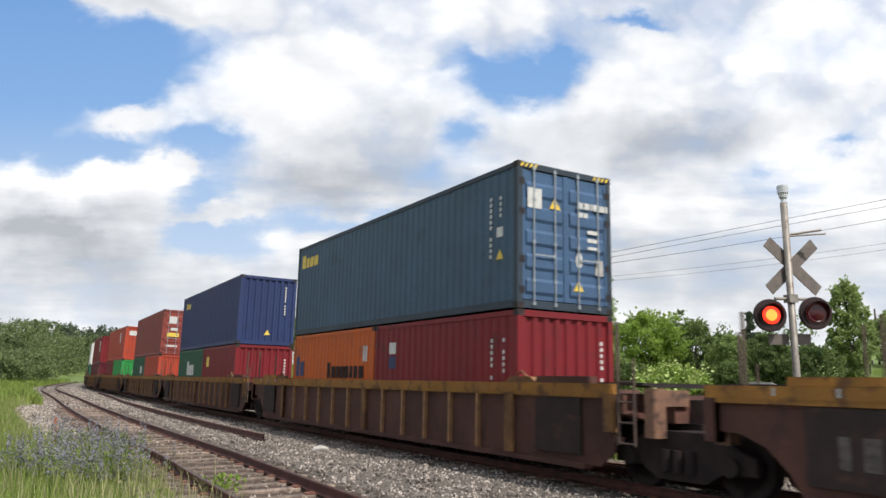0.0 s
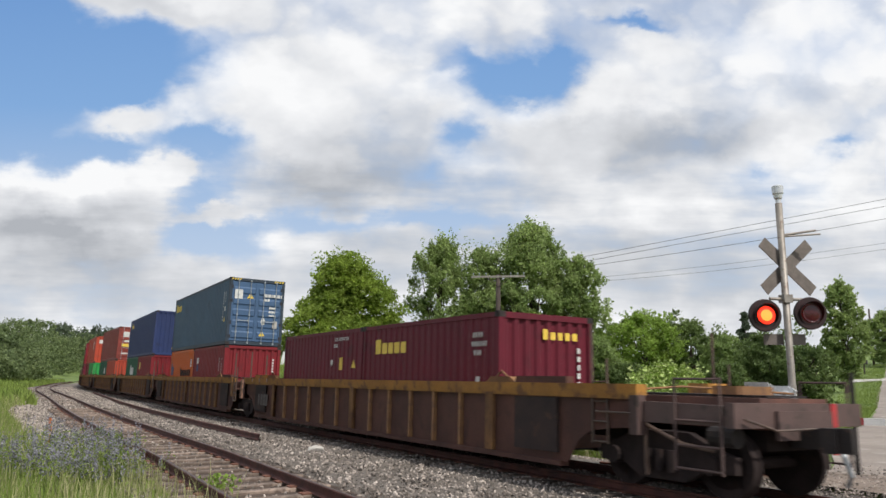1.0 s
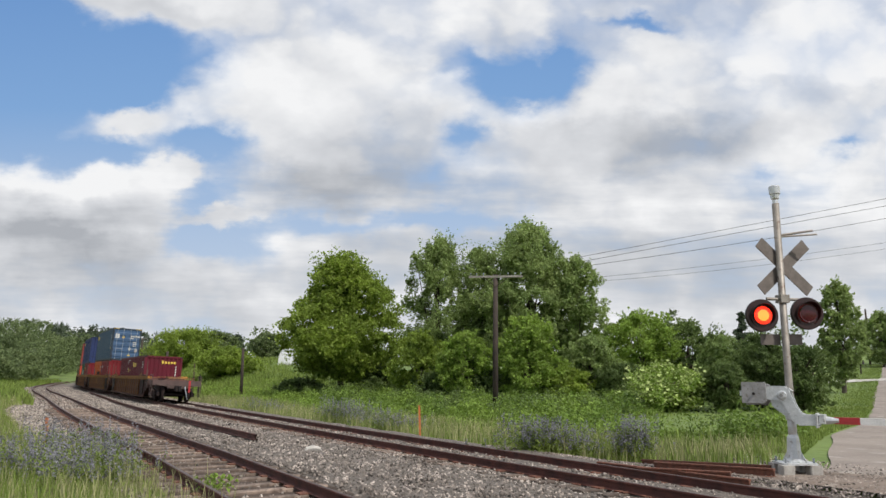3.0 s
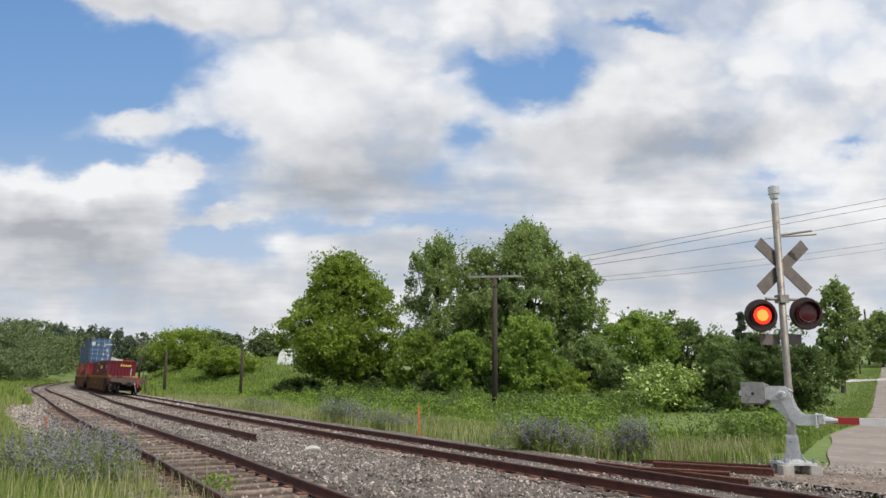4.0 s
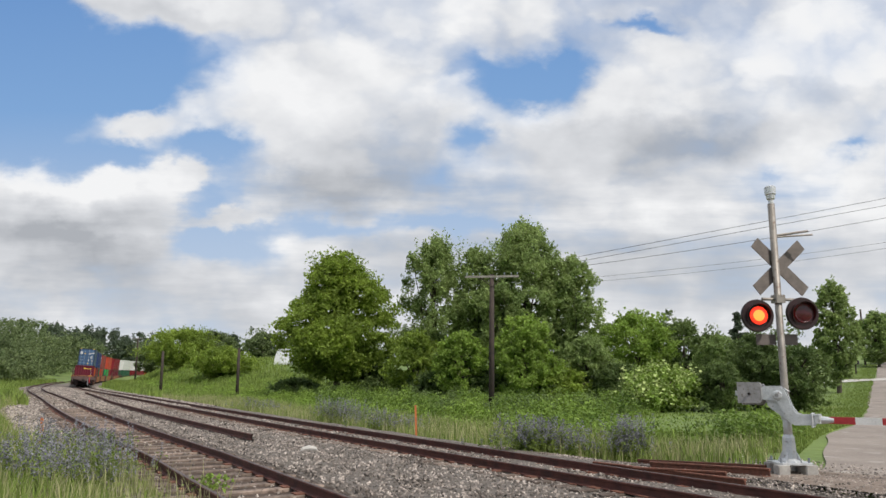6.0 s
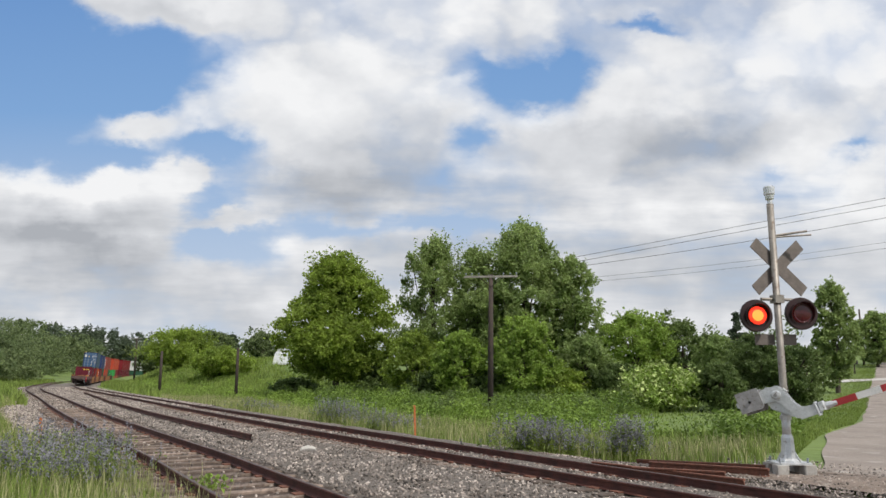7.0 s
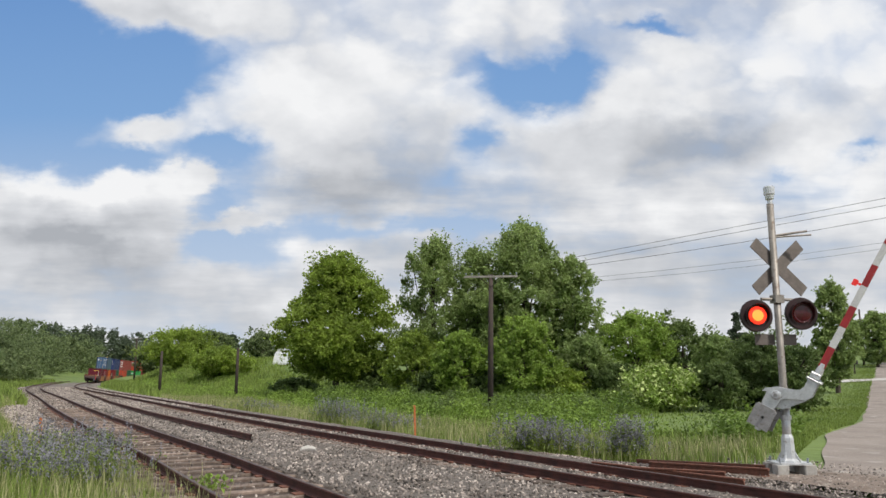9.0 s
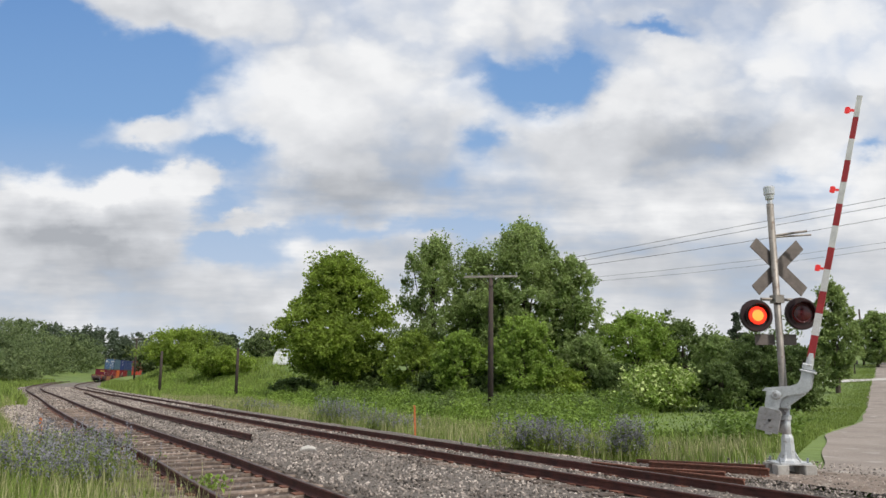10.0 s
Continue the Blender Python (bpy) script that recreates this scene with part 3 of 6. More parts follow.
def tie_mesh(seed):
    """A weathered tie, 2.6 m long, its edges chipped and its top uneven."""
    rnd = random.Random(seed)
    n, hw = 7, 0.115
    rows = []
    for i in range(n):
        x = -1.3 + 2.6 * i / (n - 1)
        j = lambda a: rnd.uniform(-a, a)
        rows.append([(x, -hw + j(.01), -0.17), (x, -hw + j(.012), -0.015 + j(.008)), (x, -hw + 0.02 + j(.01), j(.006)), (x, j(.02), j(.008)), (x, hw - 0.02 + j(.01), j(.006)), (x, hw + j(.012), -0.015 + j(.008)), (x, hw + j(.01), -0.17)])
    b = Build().sheet(rows)
    k = len(rows[0])
    b.f += [tuple(range(k)), tuple(range(k * n - 1, k * (n - 1) - 1, -1))]
    return b.data("tie", M_TIE)


TIES = [tie_mesh(i) for i in range(6)]


def track(name, label, off, cant, tie_top, s0, s1, tie_end, gap, spikes):
    root = thing(name, label, "railway track", "tracks at the crossing", kind="structure")
    for side in (-0.7525, 0.7525):
        rail = part("rail", rail_mesh(s0, s1, lambda s: off(s) + side, cant), M_RAIL, root, "rust-brown steel rail")
        part("rail_head", railhead_mesh(s0, s1, lambda s: off(s) + side, cant), M_RAILHEAD, rail, "worn running surface")
    rnd = random.Random(len(label))
    plate = Build().box(-0.17, 0.17, -0.1, 0.1, 0, 0.018).data("tie_plate", M_STEELPLATE)
    s = s0
    while s < tie_end:
        d = float(off(s)) + rnd.uniform(-0.06, 0.06)
        x, y = beside(s, d)
        th = math.degrees(float(line(s)[2])) + rnd.uniform(-2.0, 2.0)
        m = pose(x, y, tie_top + rnd.uniform(-0.012, 0.006) - d * cant(s), 0, math.degrees(cant(s)), th)
        tie = part("tie", rnd.choice(TIES), M_TIE, root, m=m)
        if s < 45 and spikes:
            for side in (-0.7525, 0.7525):
                part("tie_plate", plate, None, tie, m=pose(side, 0, 0.004))
        s += gap * rnd.uniform(0.93, 1.07)
    return root


track("main_track", "busy railway track with dark rusty rails in ballast", lambda s: 0.0, lean, -0.158, -12, 400, 110, 0.52, True)
track("siding_track", "disused siding with rusty rails and bleached ties", siding, lambda s: 0.0, -0.156, -9, 300, 75, 0.74, True)

# joint bars where the siding's rail lengths meet
for s in (13.4, 15.2, 24.6):
    d = float(siding(s)) - 0.7525
    x, y = beside(s, d)
    tagged(part("joint_bar", Build().box(-0.045, -0.014, -0.33, 0.33, -0.13, -0.03, ch=0.008).box(0.014, 0.045, -0.33, 0.33, -0.13, -0.03, ch=0.008).box(-0.07, 0.07, -0.06, -0.02, -0.1, -0.06).box(-0.07, 0.07, 0.14, 0.18, -0.1, -0.06), M_STEELPLATE,
                m=pose(x, y, 0, 0, 0, math.degrees(float(line(s)[2])))), "rusty bolted joint bar on the siding rail", "joint bar", "joint bars")

# loose rail left lying between the tracks
loose = tagged(part("loose_rail", rail_mesh(16, 72, lambda s: np.interp(s, [16, 30, 45, 72], [-2.93, -3.03, -3.0, -2.1]), dz=0.04), M_RAIL), "rusty loose rail lying on ballast between the tracks", "rail")
# timber and rusty plank edge of the crossing
for k, (d, s0, s1) in enumerate(((1.02, -9, 0.6), (1.3, -9, -0.2), (-0.45, -9, -1.0), (-0.15, -9, -1.1), (0.15, -9, -1.2), (0.45, -9, -1.0))):
    rows = []
    for s in np.linspace(s0, s1, 8):
        rows.append([(*beside(s, d + q), w - d * LEAN) for q, w in ((-0.12, -0.15), (-0.12, -0.035), (-0.1, -0.025), (0.1, -0.025), (0.12, -0.035), (0.12, -0.15))])
    b = Build().sheet(rows)
    b.f += [tuple(range(6)), tuple(range(len(b.v) - 1, len(b.v) - 7, -1))]
    tagged(part("crossing_plank", b, M_STEELPLATE if k < 2 else M_TIE), "rust-stained timber plank at the level crossing", "plank", "crossing planks")
# ---------------------------------------------------------------- the train
SPEED = 20.488
TRAIN, WHEELS = [], []
W2 = 1.219                       # half a container's width


def plate(b, face, u0, u1, z0, z1, out, thick=0.006):
    """A thin raised mark: face 'L' or 'R' long side (u along y) or 'E' rear end (u along x), out: the outer plane."""
    if face == "L":
        b.box(-out - thick, -out, u0, u1, z0, z1)
    elif face == "R":
        b.box(out, out + thick, u0, u1, z0, z1)
    else:
        b.box(u0, u1, -out - thick, -out, z0, z1)
    return b


def wave(a0, a1, pitch, depth, flat=0.36):
    """Corrugation: (position, recess) pairs of a trapezoid wave."""
    n = max(1, round((a1 - a0) / pitch))
    p = (a1 - a0) / n
    out = []
    for i in range(n):
        s = a0 + i * p
        out += [(s, 0), (s + flat * p, 0), (s + 0.5 * p, depth), (s + (0.5 + flat) * p, depth)]
    return out + [(a1, 0)]


_cont = {}


def container_meshes(length, height, end):
    """Shared shapes of one container size. The origin is the middle of its floor, y runs along it, the rear is at -y."""
    key = (length, height, end)
    if key in _cont:
        return _cont[key]
    L, h = length / 2, height
    out = {}
    # corrugated long walls, front wall and roof
    b = Build()
    for sgn in (-1, 1):
        prof = wave(-L + 0.12, L - 0.12, 0.28, 0.02)
        b.sheet([[(sgn * (W2 - 0.012 - r), y, 0.15) for y, r in prof], [(sgn * (W2 - 0.012 - r), y, h - 0.1) for y, r in prof]])
    prof = wave(-W2 + 0.1, W2 - 0.1, 0.25, 0.045)
    b.sheet([[(x, L - 0.02 - r, 0.15) for x, r in prof], [(x, L - 0.02 - r, h - 0.1) for x, r in prof]])
    if end == "wall":
        prof = wave(-W2 + 0.12, W2 - 0.12, 0.275, 0.05, 0.34)
        b.sheet([[(x, -L + 0.02 + r, 0.15) for x, r in prof], [(x, -L + 0.02 + r, h - 0.1) for x, r in prof]])
    prof = wave(-L + 0.12, L - 0.12, 0.4, 0.02)
    b.sheet([[(-W2 + 0.05, y, h - 0.02 - r) for y, r in prof], [(W2 - 0.05, y, h - 0.02 - r) for y, r in prof]])
    b.box(-W2 + 0.06, W2 - 0.06, -L + 0.1, L - 0.1, 0.1, 0.16)
    out["walls"] = b
    # frame: posts and rails
    b = Build()
    for sx in (-1, 1):
        for sy in (-1, 1):
            x, y = sx * (W2 - 0.07), sy * (L - 0.065)
            b.box(x - 0.07, x + 0.07, y - 0.065, y + 0.065, 0.12, h - 0.12, ch=0.015)
        b.box(sx * (W2 - 0.035) - 0.035, sx * (W2 - 0.035) + 0.035, -L + 0.1, L - 0.1, h - 0.11, h - 0.015)
        b.box(sx * (W2 - 0.03) - 0.03, sx * (W2 - 0.03) + 0.03, -L + 0.1, L - 0.1, 0.015, 0.16)
    for sy in (-1, 1):
        y = sy * (L - 0.05)
        b.box(-W2 + 0.1, W2 - 0.1, y - 0.05, y + 0.05, h - 0.13, h - 0.01)
        b.box(-W2 + 0.1, W2 - 0.1, y - 0.05, y + 0.05, 0.01, 0.16)
    out["frame"] = b
    b = Build()
    b.box(-0.089, 0.089, -0.081, 0.081, 0, 0.118, ch=0.012)
    b.box(-0.094, -0.088, -0.03, 0.03, 0.03, 0.09)
    out["corner_casting"] = b
    if end == "door":
        b = Build()
        b.box(0.02, W2 - 0.15, 0.0, 0.04, 0.18, h - 0.15)
        n = 5 if h > 2.7 else 4
        out["panels"] = []
        for i in range(n):                      # pressed panels
            z0 = 0.26 + (h - 0.5) * i / n
            z1 = z0 + (h - 0.5) / n - 0.14
            out["panels"].append(Build().prism([(-0.035, z0 + 0.07), (0.003, z0), (0.003, z1), (-0.035, z1 - 0.07)], "x", 0.1, W2 - 0.22))
        for x in (0.03, W2 - 0.16):
            b.box(x - 0.03, x + 0.03, -0.02, 0.0, 0.18, h - 0.15)
        out["door"] = b
        b = Build().tube([(0, 0, 0.06), (0, 0, h - 0.06)], 0.017, 8)
        for z in (0.1, 0.55, 1.3, h - 0.75, h - 0.12):
            b.box(-0.035, 0.035, -0.012, 0.03, z - 0.028, z + 0.028)
        out["lock_rod"] = b
        b = Build().box(0, 0.5, -0.01, 0.01, -0.015, 0.015).box(0.44, 0.5, -0.014, 0.014, -0.035, 0.035)
        out["door_handle"] = b
        out["hinge"] = Build().box(-0.065, 0.065, -0.03, 0.03, -0.07, 0.07)
    mats = {"corner_casting": M_CARDARK, "lock_rod": M_GREYROD, "door_handle": M_GREYROD, "hinge": M_CARDARK}
    _cont[key] = (out, mats)
    return _cont[key]


def container(label, colour, length=12.192, height=2.896, end="wall", marks=(), frame_colour=None, door_colour=None):
    root = thing("shipping_container", label, "container", "containers on the train")
    L, h = length / 2, height
    shapes, mats = container_meshes(length, height, end)
    for k in ("walls", "frame"):
        part({"walls": "shell"}.get(k, k), shapes[k], (frame_colour or colour) if k == "frame" else colour, root)
    cast = shapes["corner_casting"].data("corner_casting", M_CARDARK)
    for sx in (-1, 1):
        for sy in (-1, 1):
            for z in (0, h - 0.118):
                part("corner_casting", cast, None, root, m=pose(sx * (W2 - 0.088), sy * (L - 0.08), z, 0, 0, 0 if sx < 0 else 180))
    if end == "door":
        for sx in (-1, 1):
            turn = Matrix.Diagonal((sx, 1, 1, 1))
            me = shapes["door"].data("door", door_colour or colour)
            if sx < 0:
                me.transform(turn)
                me.flip_normals()
            door = part("door", me, None, root, m=pose(0, -L + 0.03, 0))
            for pressed in shapes["panels"]:
                me = pressed.data("door_panel", door_colour or colour)
                if sx < 0:
                    me.transform(turn)
                    me.flip_normals()
                part("door_panel", me, None, door)
            hg = shapes["hinge"].data("hinge", M_CARDARK)
            for z in (0.35, 0.95, h - 1.0, h - 0.4):
                part("hinge", hg, None, door, m=pose(sx * (W2 - 0.105), 0, z))
            for x in (0.3, 0.83):
                rod = part("lock_rod", shapes["lock_rod"], M_GREYROD, door, m=pose(sx * x, -0.05, 0))
            part("door_handle", shapes["door_handle"], M_GREYROD, door, m=pose(0.3 if sx > 0 else -0.83, -0.085, 1.05))
    for name, material, mlabel, b in marks:
        for piece in b if isinstance(b, list) else [b]:
            part(name, piece, material, root, mlabel)
    return root


def bars(face, u, z, widths, hh, out, pitch=0.0, gap=0.05):
    """A row of plain bars where small writing stands."""
    out_list = []
    for w in widths:
        out_list.append(plate(Build(), face, u, u + w, z, z + hh, out))
        u += w + gap
    return out_list


def column(face, u, w, z0, z1, out, n=9):
    """An upright code: small bars one below the other."""
    p = (z1 - z0) / n
    return [plate(Build(), face, u, u + w, z0 + p * i, z0 + p * (i + 0.62), out) for i in range(n) if i != 4]


def tri(face, u, z, s, out):
    b = Build()
    if face == "E":
        return b.prism([(u - s, z), (u + s, z), (u, z + 1.7 * s)], "y", -out - 0.006, -out)
    return b.prism([(u - s, z), (u + s, z), (u, z + 1.7 * s)], "x", -out - 0.006, -out)


def logo(face, u, z, hh, widths, out):
    """A brand mark as plain blocks: a tall one and lower ones, with rounded-off corners."""
    out_list = []
    for i, w in enumerate(widths):
        k = hh if i == (len(widths) - 1 if face == "L" else 0) else hh * 0.74
        c = min(w, k) * 0.1
        poly = [(u + c, z), (u + w - c, z), (u + w, z + c), (u + w, z + k - c), (u + w - c, z + k), (u + c, z + k), (u, z + k - c), (u, z + c)]
        out_list.append(Build().prism(poly, "x" if face == "L" else "y", -out - 0.006, -out))
        u += w + 0.07
    return out_list


def well_car(label, last=False):
    """One unit of an articulated well car. The origin is the middle of the well at rail height, y points forward."""
    root = thing("well_car", label, "freight wagon", "well cars of the train")
    HW = 1.47
    for sx in (-1, 1):
        name_m = Matrix.Diagonal((sx, 1, 1, 1))

        def side(b, name, material, lab=""):
            me = b.data(name, material)
            if sx > 0:
                me.transform(name_m)
                me.flip_normals()
            return part(name, me, None, root, lab)

        y_f, y_r = 9.5, (-9.9 if last else -8.8)
        foot = [(-9.9, 1.42), (-9.9, 0.9), (-9.3, 0.86), (-8.85, 0.8), (-8.55, 0.62), (-8.3, 0.26)] if last else [(-8.8, 1.42), (-8.8, 0.5), (-8.5, 0.26)]
        b = Build()                            # side sheet with its lower flange, arched up over the trucks
        b.prism(foot + [(8.25, 0.26), (8.4, 0.5), (8.7, 0.78), (9.05, 0.92), (9.5, 0.95), (9.5, 1.42)], "x", -HW + 0.06, -HW + 0.085)
        b.prism([(-8.2, 0.2), (8.15, 0.2), (8.15, 0.28), (-8.2, 0.28)], "x", -HW - 0.0, -HW + 0.16)
        sheet = side(b, "side_sheet", M_CAR)
        b = Build()                            # top sill
        b.prism([(-HW - 0.02, 1.36), (-HW + 0.2, 1.36), (-HW + 0.2, 1.52), (-HW - 0.02, 1.52)], "y", y_r, y_f)
        b.prism([(-HW - 0.01, 1.3), (-HW + 0.1, 1.3), (-HW + 0.1, 1.36), (-HW - 0.01, 1.36)], "y", y_r, y_f)
        side(b, "top_sill", M_SILL, "ochre painted top sill, rust-streaked")
        side(Build().box(-HW - 0.03, -HW + 0.16, y_f - 0.16, y_f + 0.03, 0.8, 1.36, ch=0.02), "corner_post", M_CAR)
        side(Build().box(-HW - 0.03, -HW + 0.16, y_r - 0.03, y_r + 0.16, 0.8, 1.36, ch=0.02), "corner_post", M_PLAT if last else M_RIB)
        for y in (6.9, 7.7, 8.5):
            side(Build().box(-HW - 0.026, -HW - 0.021, y - 0.02, y + 0.02, 1.4, 1.5), "white_tick", M_WHITE, "small white tick mark")
        rib_b = Build().prism([(-0.05, 0.0), (0.05, 0.0), (0.04, 0.085), (-0.04, 0.085)], "z", 0.3, 1.3)
        rib = rib_b.data("rib", M_RIB)
        for i in range(13):
            y = -6.18 + 1.03 * i
            if i in (0, 6, 12):
                continue
            part("rib", rib, None, root, m=pose(sx * (HW - 0.07), y, 0, 0, 0, 90 if sx < 0 else -90))
        for y in (-6.18, 0.0, 6.18):           # wider post, end panel, raised guide on the sill
            side(Build().box(-HW - 0.03, -HW + 0.07, y - 0.12, y + 0.12, 0.3, 1.34, ch=0.02), "end_post", M_RIB)
        for y in (-7.55, 7.55):
            side(Build().box(-HW + 0.0, -HW + 0.06, y - 0.55, y + 0.6, 0.4, 1.28), "jacking_panel", M_PANEL)
        for y0, y1 in ((-8.35, -6.95), (6.95, 8.35)):
            side(Build().box(-HW + 0.01, -HW + 0.19, y0, y1, 1.523, 1.63, ch=0.03), "sill_box", M_SILL if y0 > 0 else M_CAR)
        for y in (-6.5, 6.5):
            b = Build()
            b.prism([(y - 0.45, 1.52), (y + 0.45, 1.52), (y + 0.3, 1.62), (y - 0.3, 1.62)], "x", -HW, -HW + 0.14)
            b.tube([(-HW + 0.05, y - 0.2, 1.6), (-HW + 0.05, y, 1.72), (-HW + 0.05, y + 0.2, 1.6)], 0.02, 6)
            side(b, "container_guide", M_RIB)
    if last:
        for k, w in enumerate((0.13, 0.2, 0.2, 0.18)):
            part("number_bar", Build().box(-HW - 0.012, -HW - 0.004, 7.75 - 0.27 * k - w, 7.75 - 0.27 * k, 0.62, 0.98), M_FADED, root, "faded grey number bar")
    b = Build()                                # floor of the well
    for y in (-6, -3, 0, 3, 6):
        b.box(-1.4, 1.4, y - 0.18, y + 0.18, 0.22, 0.3)
    b.box(-1.38, -1.1, -6.3, 6.3, 0.2, 0.3).box(1.1, 1.38, -6.3, 6.3, 0.2, 0.3)
    part("well_floor", b, M_CARDARK, root)
    ends = (-1, 1)
    for se in ends:
        tail = last and se < 0
        yo = 11.4 if tail else 9.4
        b = Build()                            # end bulkhead and platform over the truck
        b.box(-1.4, 1.4, *sorted((se * 6.45, se * 6.6)), 0.3, 1.42)
        b.box(-1.42, 1.42, *sorted((se * 6.6, se * 8.7)), 1.28, 1.36)
        b.box(-0.75, 0.75, *sorted((se * 7.0, se * yo)), 0.95, 1.36)
        b.prism([(-1.4, 1.36), (-1.4, 1.08), (-0.75, 0.95), (0.75, 0.95), (1.4, 1.08), (1.4, 1.36)], "y", *sorted((se * 8.6, se * (9.0 if not tail else 9.3))))
        part("end_platform", b, M_CAR, root)
        # dark blocks added to close the see-through gap beneath the platform
        part("centre_sill", Build().box(-0.5, 0.5, *sorted((se * 6.6, se * (9.68 if not tail else 11.3))), 0.66, 0.95).box(-1.3, 1.3, *sorted((se * 6.62, se * 8.3)), 0.9, 1.28), M_SOOT, root)
        b = Build()
        b.box(*((-0.45, 0.45) if tail else (-1.3, 1.3)), *sorted((se * 7.3, se * (yo - 0.1))), *((1.37, 1.4) if tail else (1.5, 1.54)))
        part("walkway", b, M_CARDARK, root)
        for sx in (-1, 1):
            x = sx * 1.43
            if se < 0:
                b = Build().tube([(x, se * 8.92, 0.62), (x, se * 8.92, 2.45)], 0.025, 6)
                b.tube([(x, se * 9.25, 0.62), (x, se * 9.25, 1.9)], 0.02, 6)
                for z in (0.65, 0.95, 1.25, 1.55):
                    b.tube([(x, se * 8.92, z), (x, se * 9.25, z)], 0.016, 6)
                part("ladder", b, M_HANDRAIL, root)
            else:
                for y, top in ((8.92, 2.45), (7.2, 2.3)):
                    part("handrail", Build().tube([(x, y, 1.5), (x, y, top)], 0.025, 6), M_HANDRAIL, root)
        if tail:
            part("end_sill", Build().box(-1.42, 1.42, -11.5, -11.36, 0.98, 1.3).box(-0.6, 0.6, -11.56, -11.5, 0.82, 1.2), M_PLAT, root, "purple-brown end sill")
            for sx in (-1, 1):
                part("side_beam", Build().prism([(-8.7, 1.3), (-8.7, 0.92), (-9.3, 0.98), (-11.36, 1.0), (-11.36, 1.26)], "x", sx * 1.36 - 0.04, sx * 1.36 + 0.04), M_PLAT, root)
                for y in (-10.55, -11.3):
                    part("ladder_stile", Build().tube([(sx * 1.43, y, 0.38), (sx * 1.43, y, 1.62)], 0.022, 6), M_PLAT, root)
                for z in (0.42, 0.72, 1.05, 1.6):
                    part("ladder_rung", Build().tube([(sx * 1.43, -10.55, z), (sx * 1.43, -11.3, z)], 0.018, 6), M_PLAT, root)
                part("grab_iron", Build().tube([(sx * 1.41, -9.0, 1.12), (sx * 1.47, -9.02, 1.1), (sx * 1.47, -9.9, 1.1), (sx * 1.41, -9.92, 1.12)], 0.016, 6), M_HANDRAIL, root)
            part("end_post", Build().tube([(1.3, -11.46, 0.3), (1.3, -11.46, 1.75)], 0.035, 8), M_CARDARK, root)
            part("reflector_strip", Build().box(0.66, 0.78, -11.52, -11.5, 0.6, 1.3), M_REDPAINT, root, "red reflective strip")
            part("uncoupling_lever", Build().tube([(-1.3, -11.56, 1.1), (-0.7, -11.6, 0.95), (-0.1, -11.75, 0.98)], 0.018, 6), M_HANDRAIL, root)
            part("coupler", Build().box(-0.16, 0.16, -11.85, -11.4, 0.72, 0.98).prism([(-0.2, -11.85), (0.2, -11.85), (0.14, -12.13), (0.02, -12.15), (-0.02, -11.97), (-0.16, -12.05)], "z", 0.68, 1.0), M_CARDARK, root)
            part("air_hose", Build().tube([(0.45, -11.55, 0.95), (0.5, -11.75, 0.6), (0.55, -11.8, 0.35), (0.62, -11.7, 0.2)], 0.032, 8), M_GREYROD, root, "pale hanging air hose")
            part("brake_gear", Build().box(-0.5, 0.3, -10.9, -10.4, 1.4, 1.52, ch=0.05).tube([(-1.2, -9.6, 1.44), (-0.4, -9.8, 1.5), (0.6, -10.2, 1.46), (1.2, -10.6, 1.42)], 0.02, 6), M_RIB, root)
            part("valve_box", Build().box(0.5, 0.95, -9.6, -9.1, 1.4, 1.56, ch=0.05), M_SILL, root)
            part("brake_pipe", Build().tube([(-1.25, -9.2, 1.0), (-1.3, -9.8, 0.98), (-1.25, -10.5, 0.72), (-1.2, -11.0, 0.66)], 0.028, 6), M_HANDRAIL, root)
            part("brake_cylinder", Build().tube([(-1.1, -10.9, 0.85), (-1.1, -11.3, 0.85)], 0.14, 12), M_CARDARK, root)
            part("spring_hanger", Build().tube([(-1.28, -9.85, 1.0), (-1.32, -9.9, 0.8), (-1.3, -9.9, 0.25)], 0.03, 8), M_HANDRAIL, root)
        else:
            b = Build()
            b.box(-0.42, 0.42, *sorted((se * 9.1, se * 9.71)), 0.9, 1.3)
            part("articulation_post", b, M_PANEL, root)
            for sx in (-1, 1):
                part("bracket_post", Build().box(*sorted((sx * 1.05, sx * 1.3)), *sorted((se * 9.3, se * 9.52)), 0.75, 1.46, ch=0.02).box(*sorted((sx * 0.5, sx * 1.05)), *sorted((se * 9.36, se * 9.46)), 1.2, 1.44), M_BRACKET, root, "tan-painted end bracket")
            part("step_grating", Build().box(-1.15, 1.15, *sorted((se * 9.0, se * 9.3)), 1.47, 1.5), M_CARDARK, root)
    ty = -9.95 if last else -9.735
    for y in [ty]:
        truck = part("truck", truck_frame(), M_SOOT, root, "sooty two-axle truck", m=pose(0, y, 0))
        for k, dy in enumerate((-0.9, 0.9)):
            ws = part("wheelset", WHEELSET, None, truck, m=pose(0, dy, 0.457))
            WHEELS.append((ws, pose(0, dy, 0.457), k * 0.7))
    return root


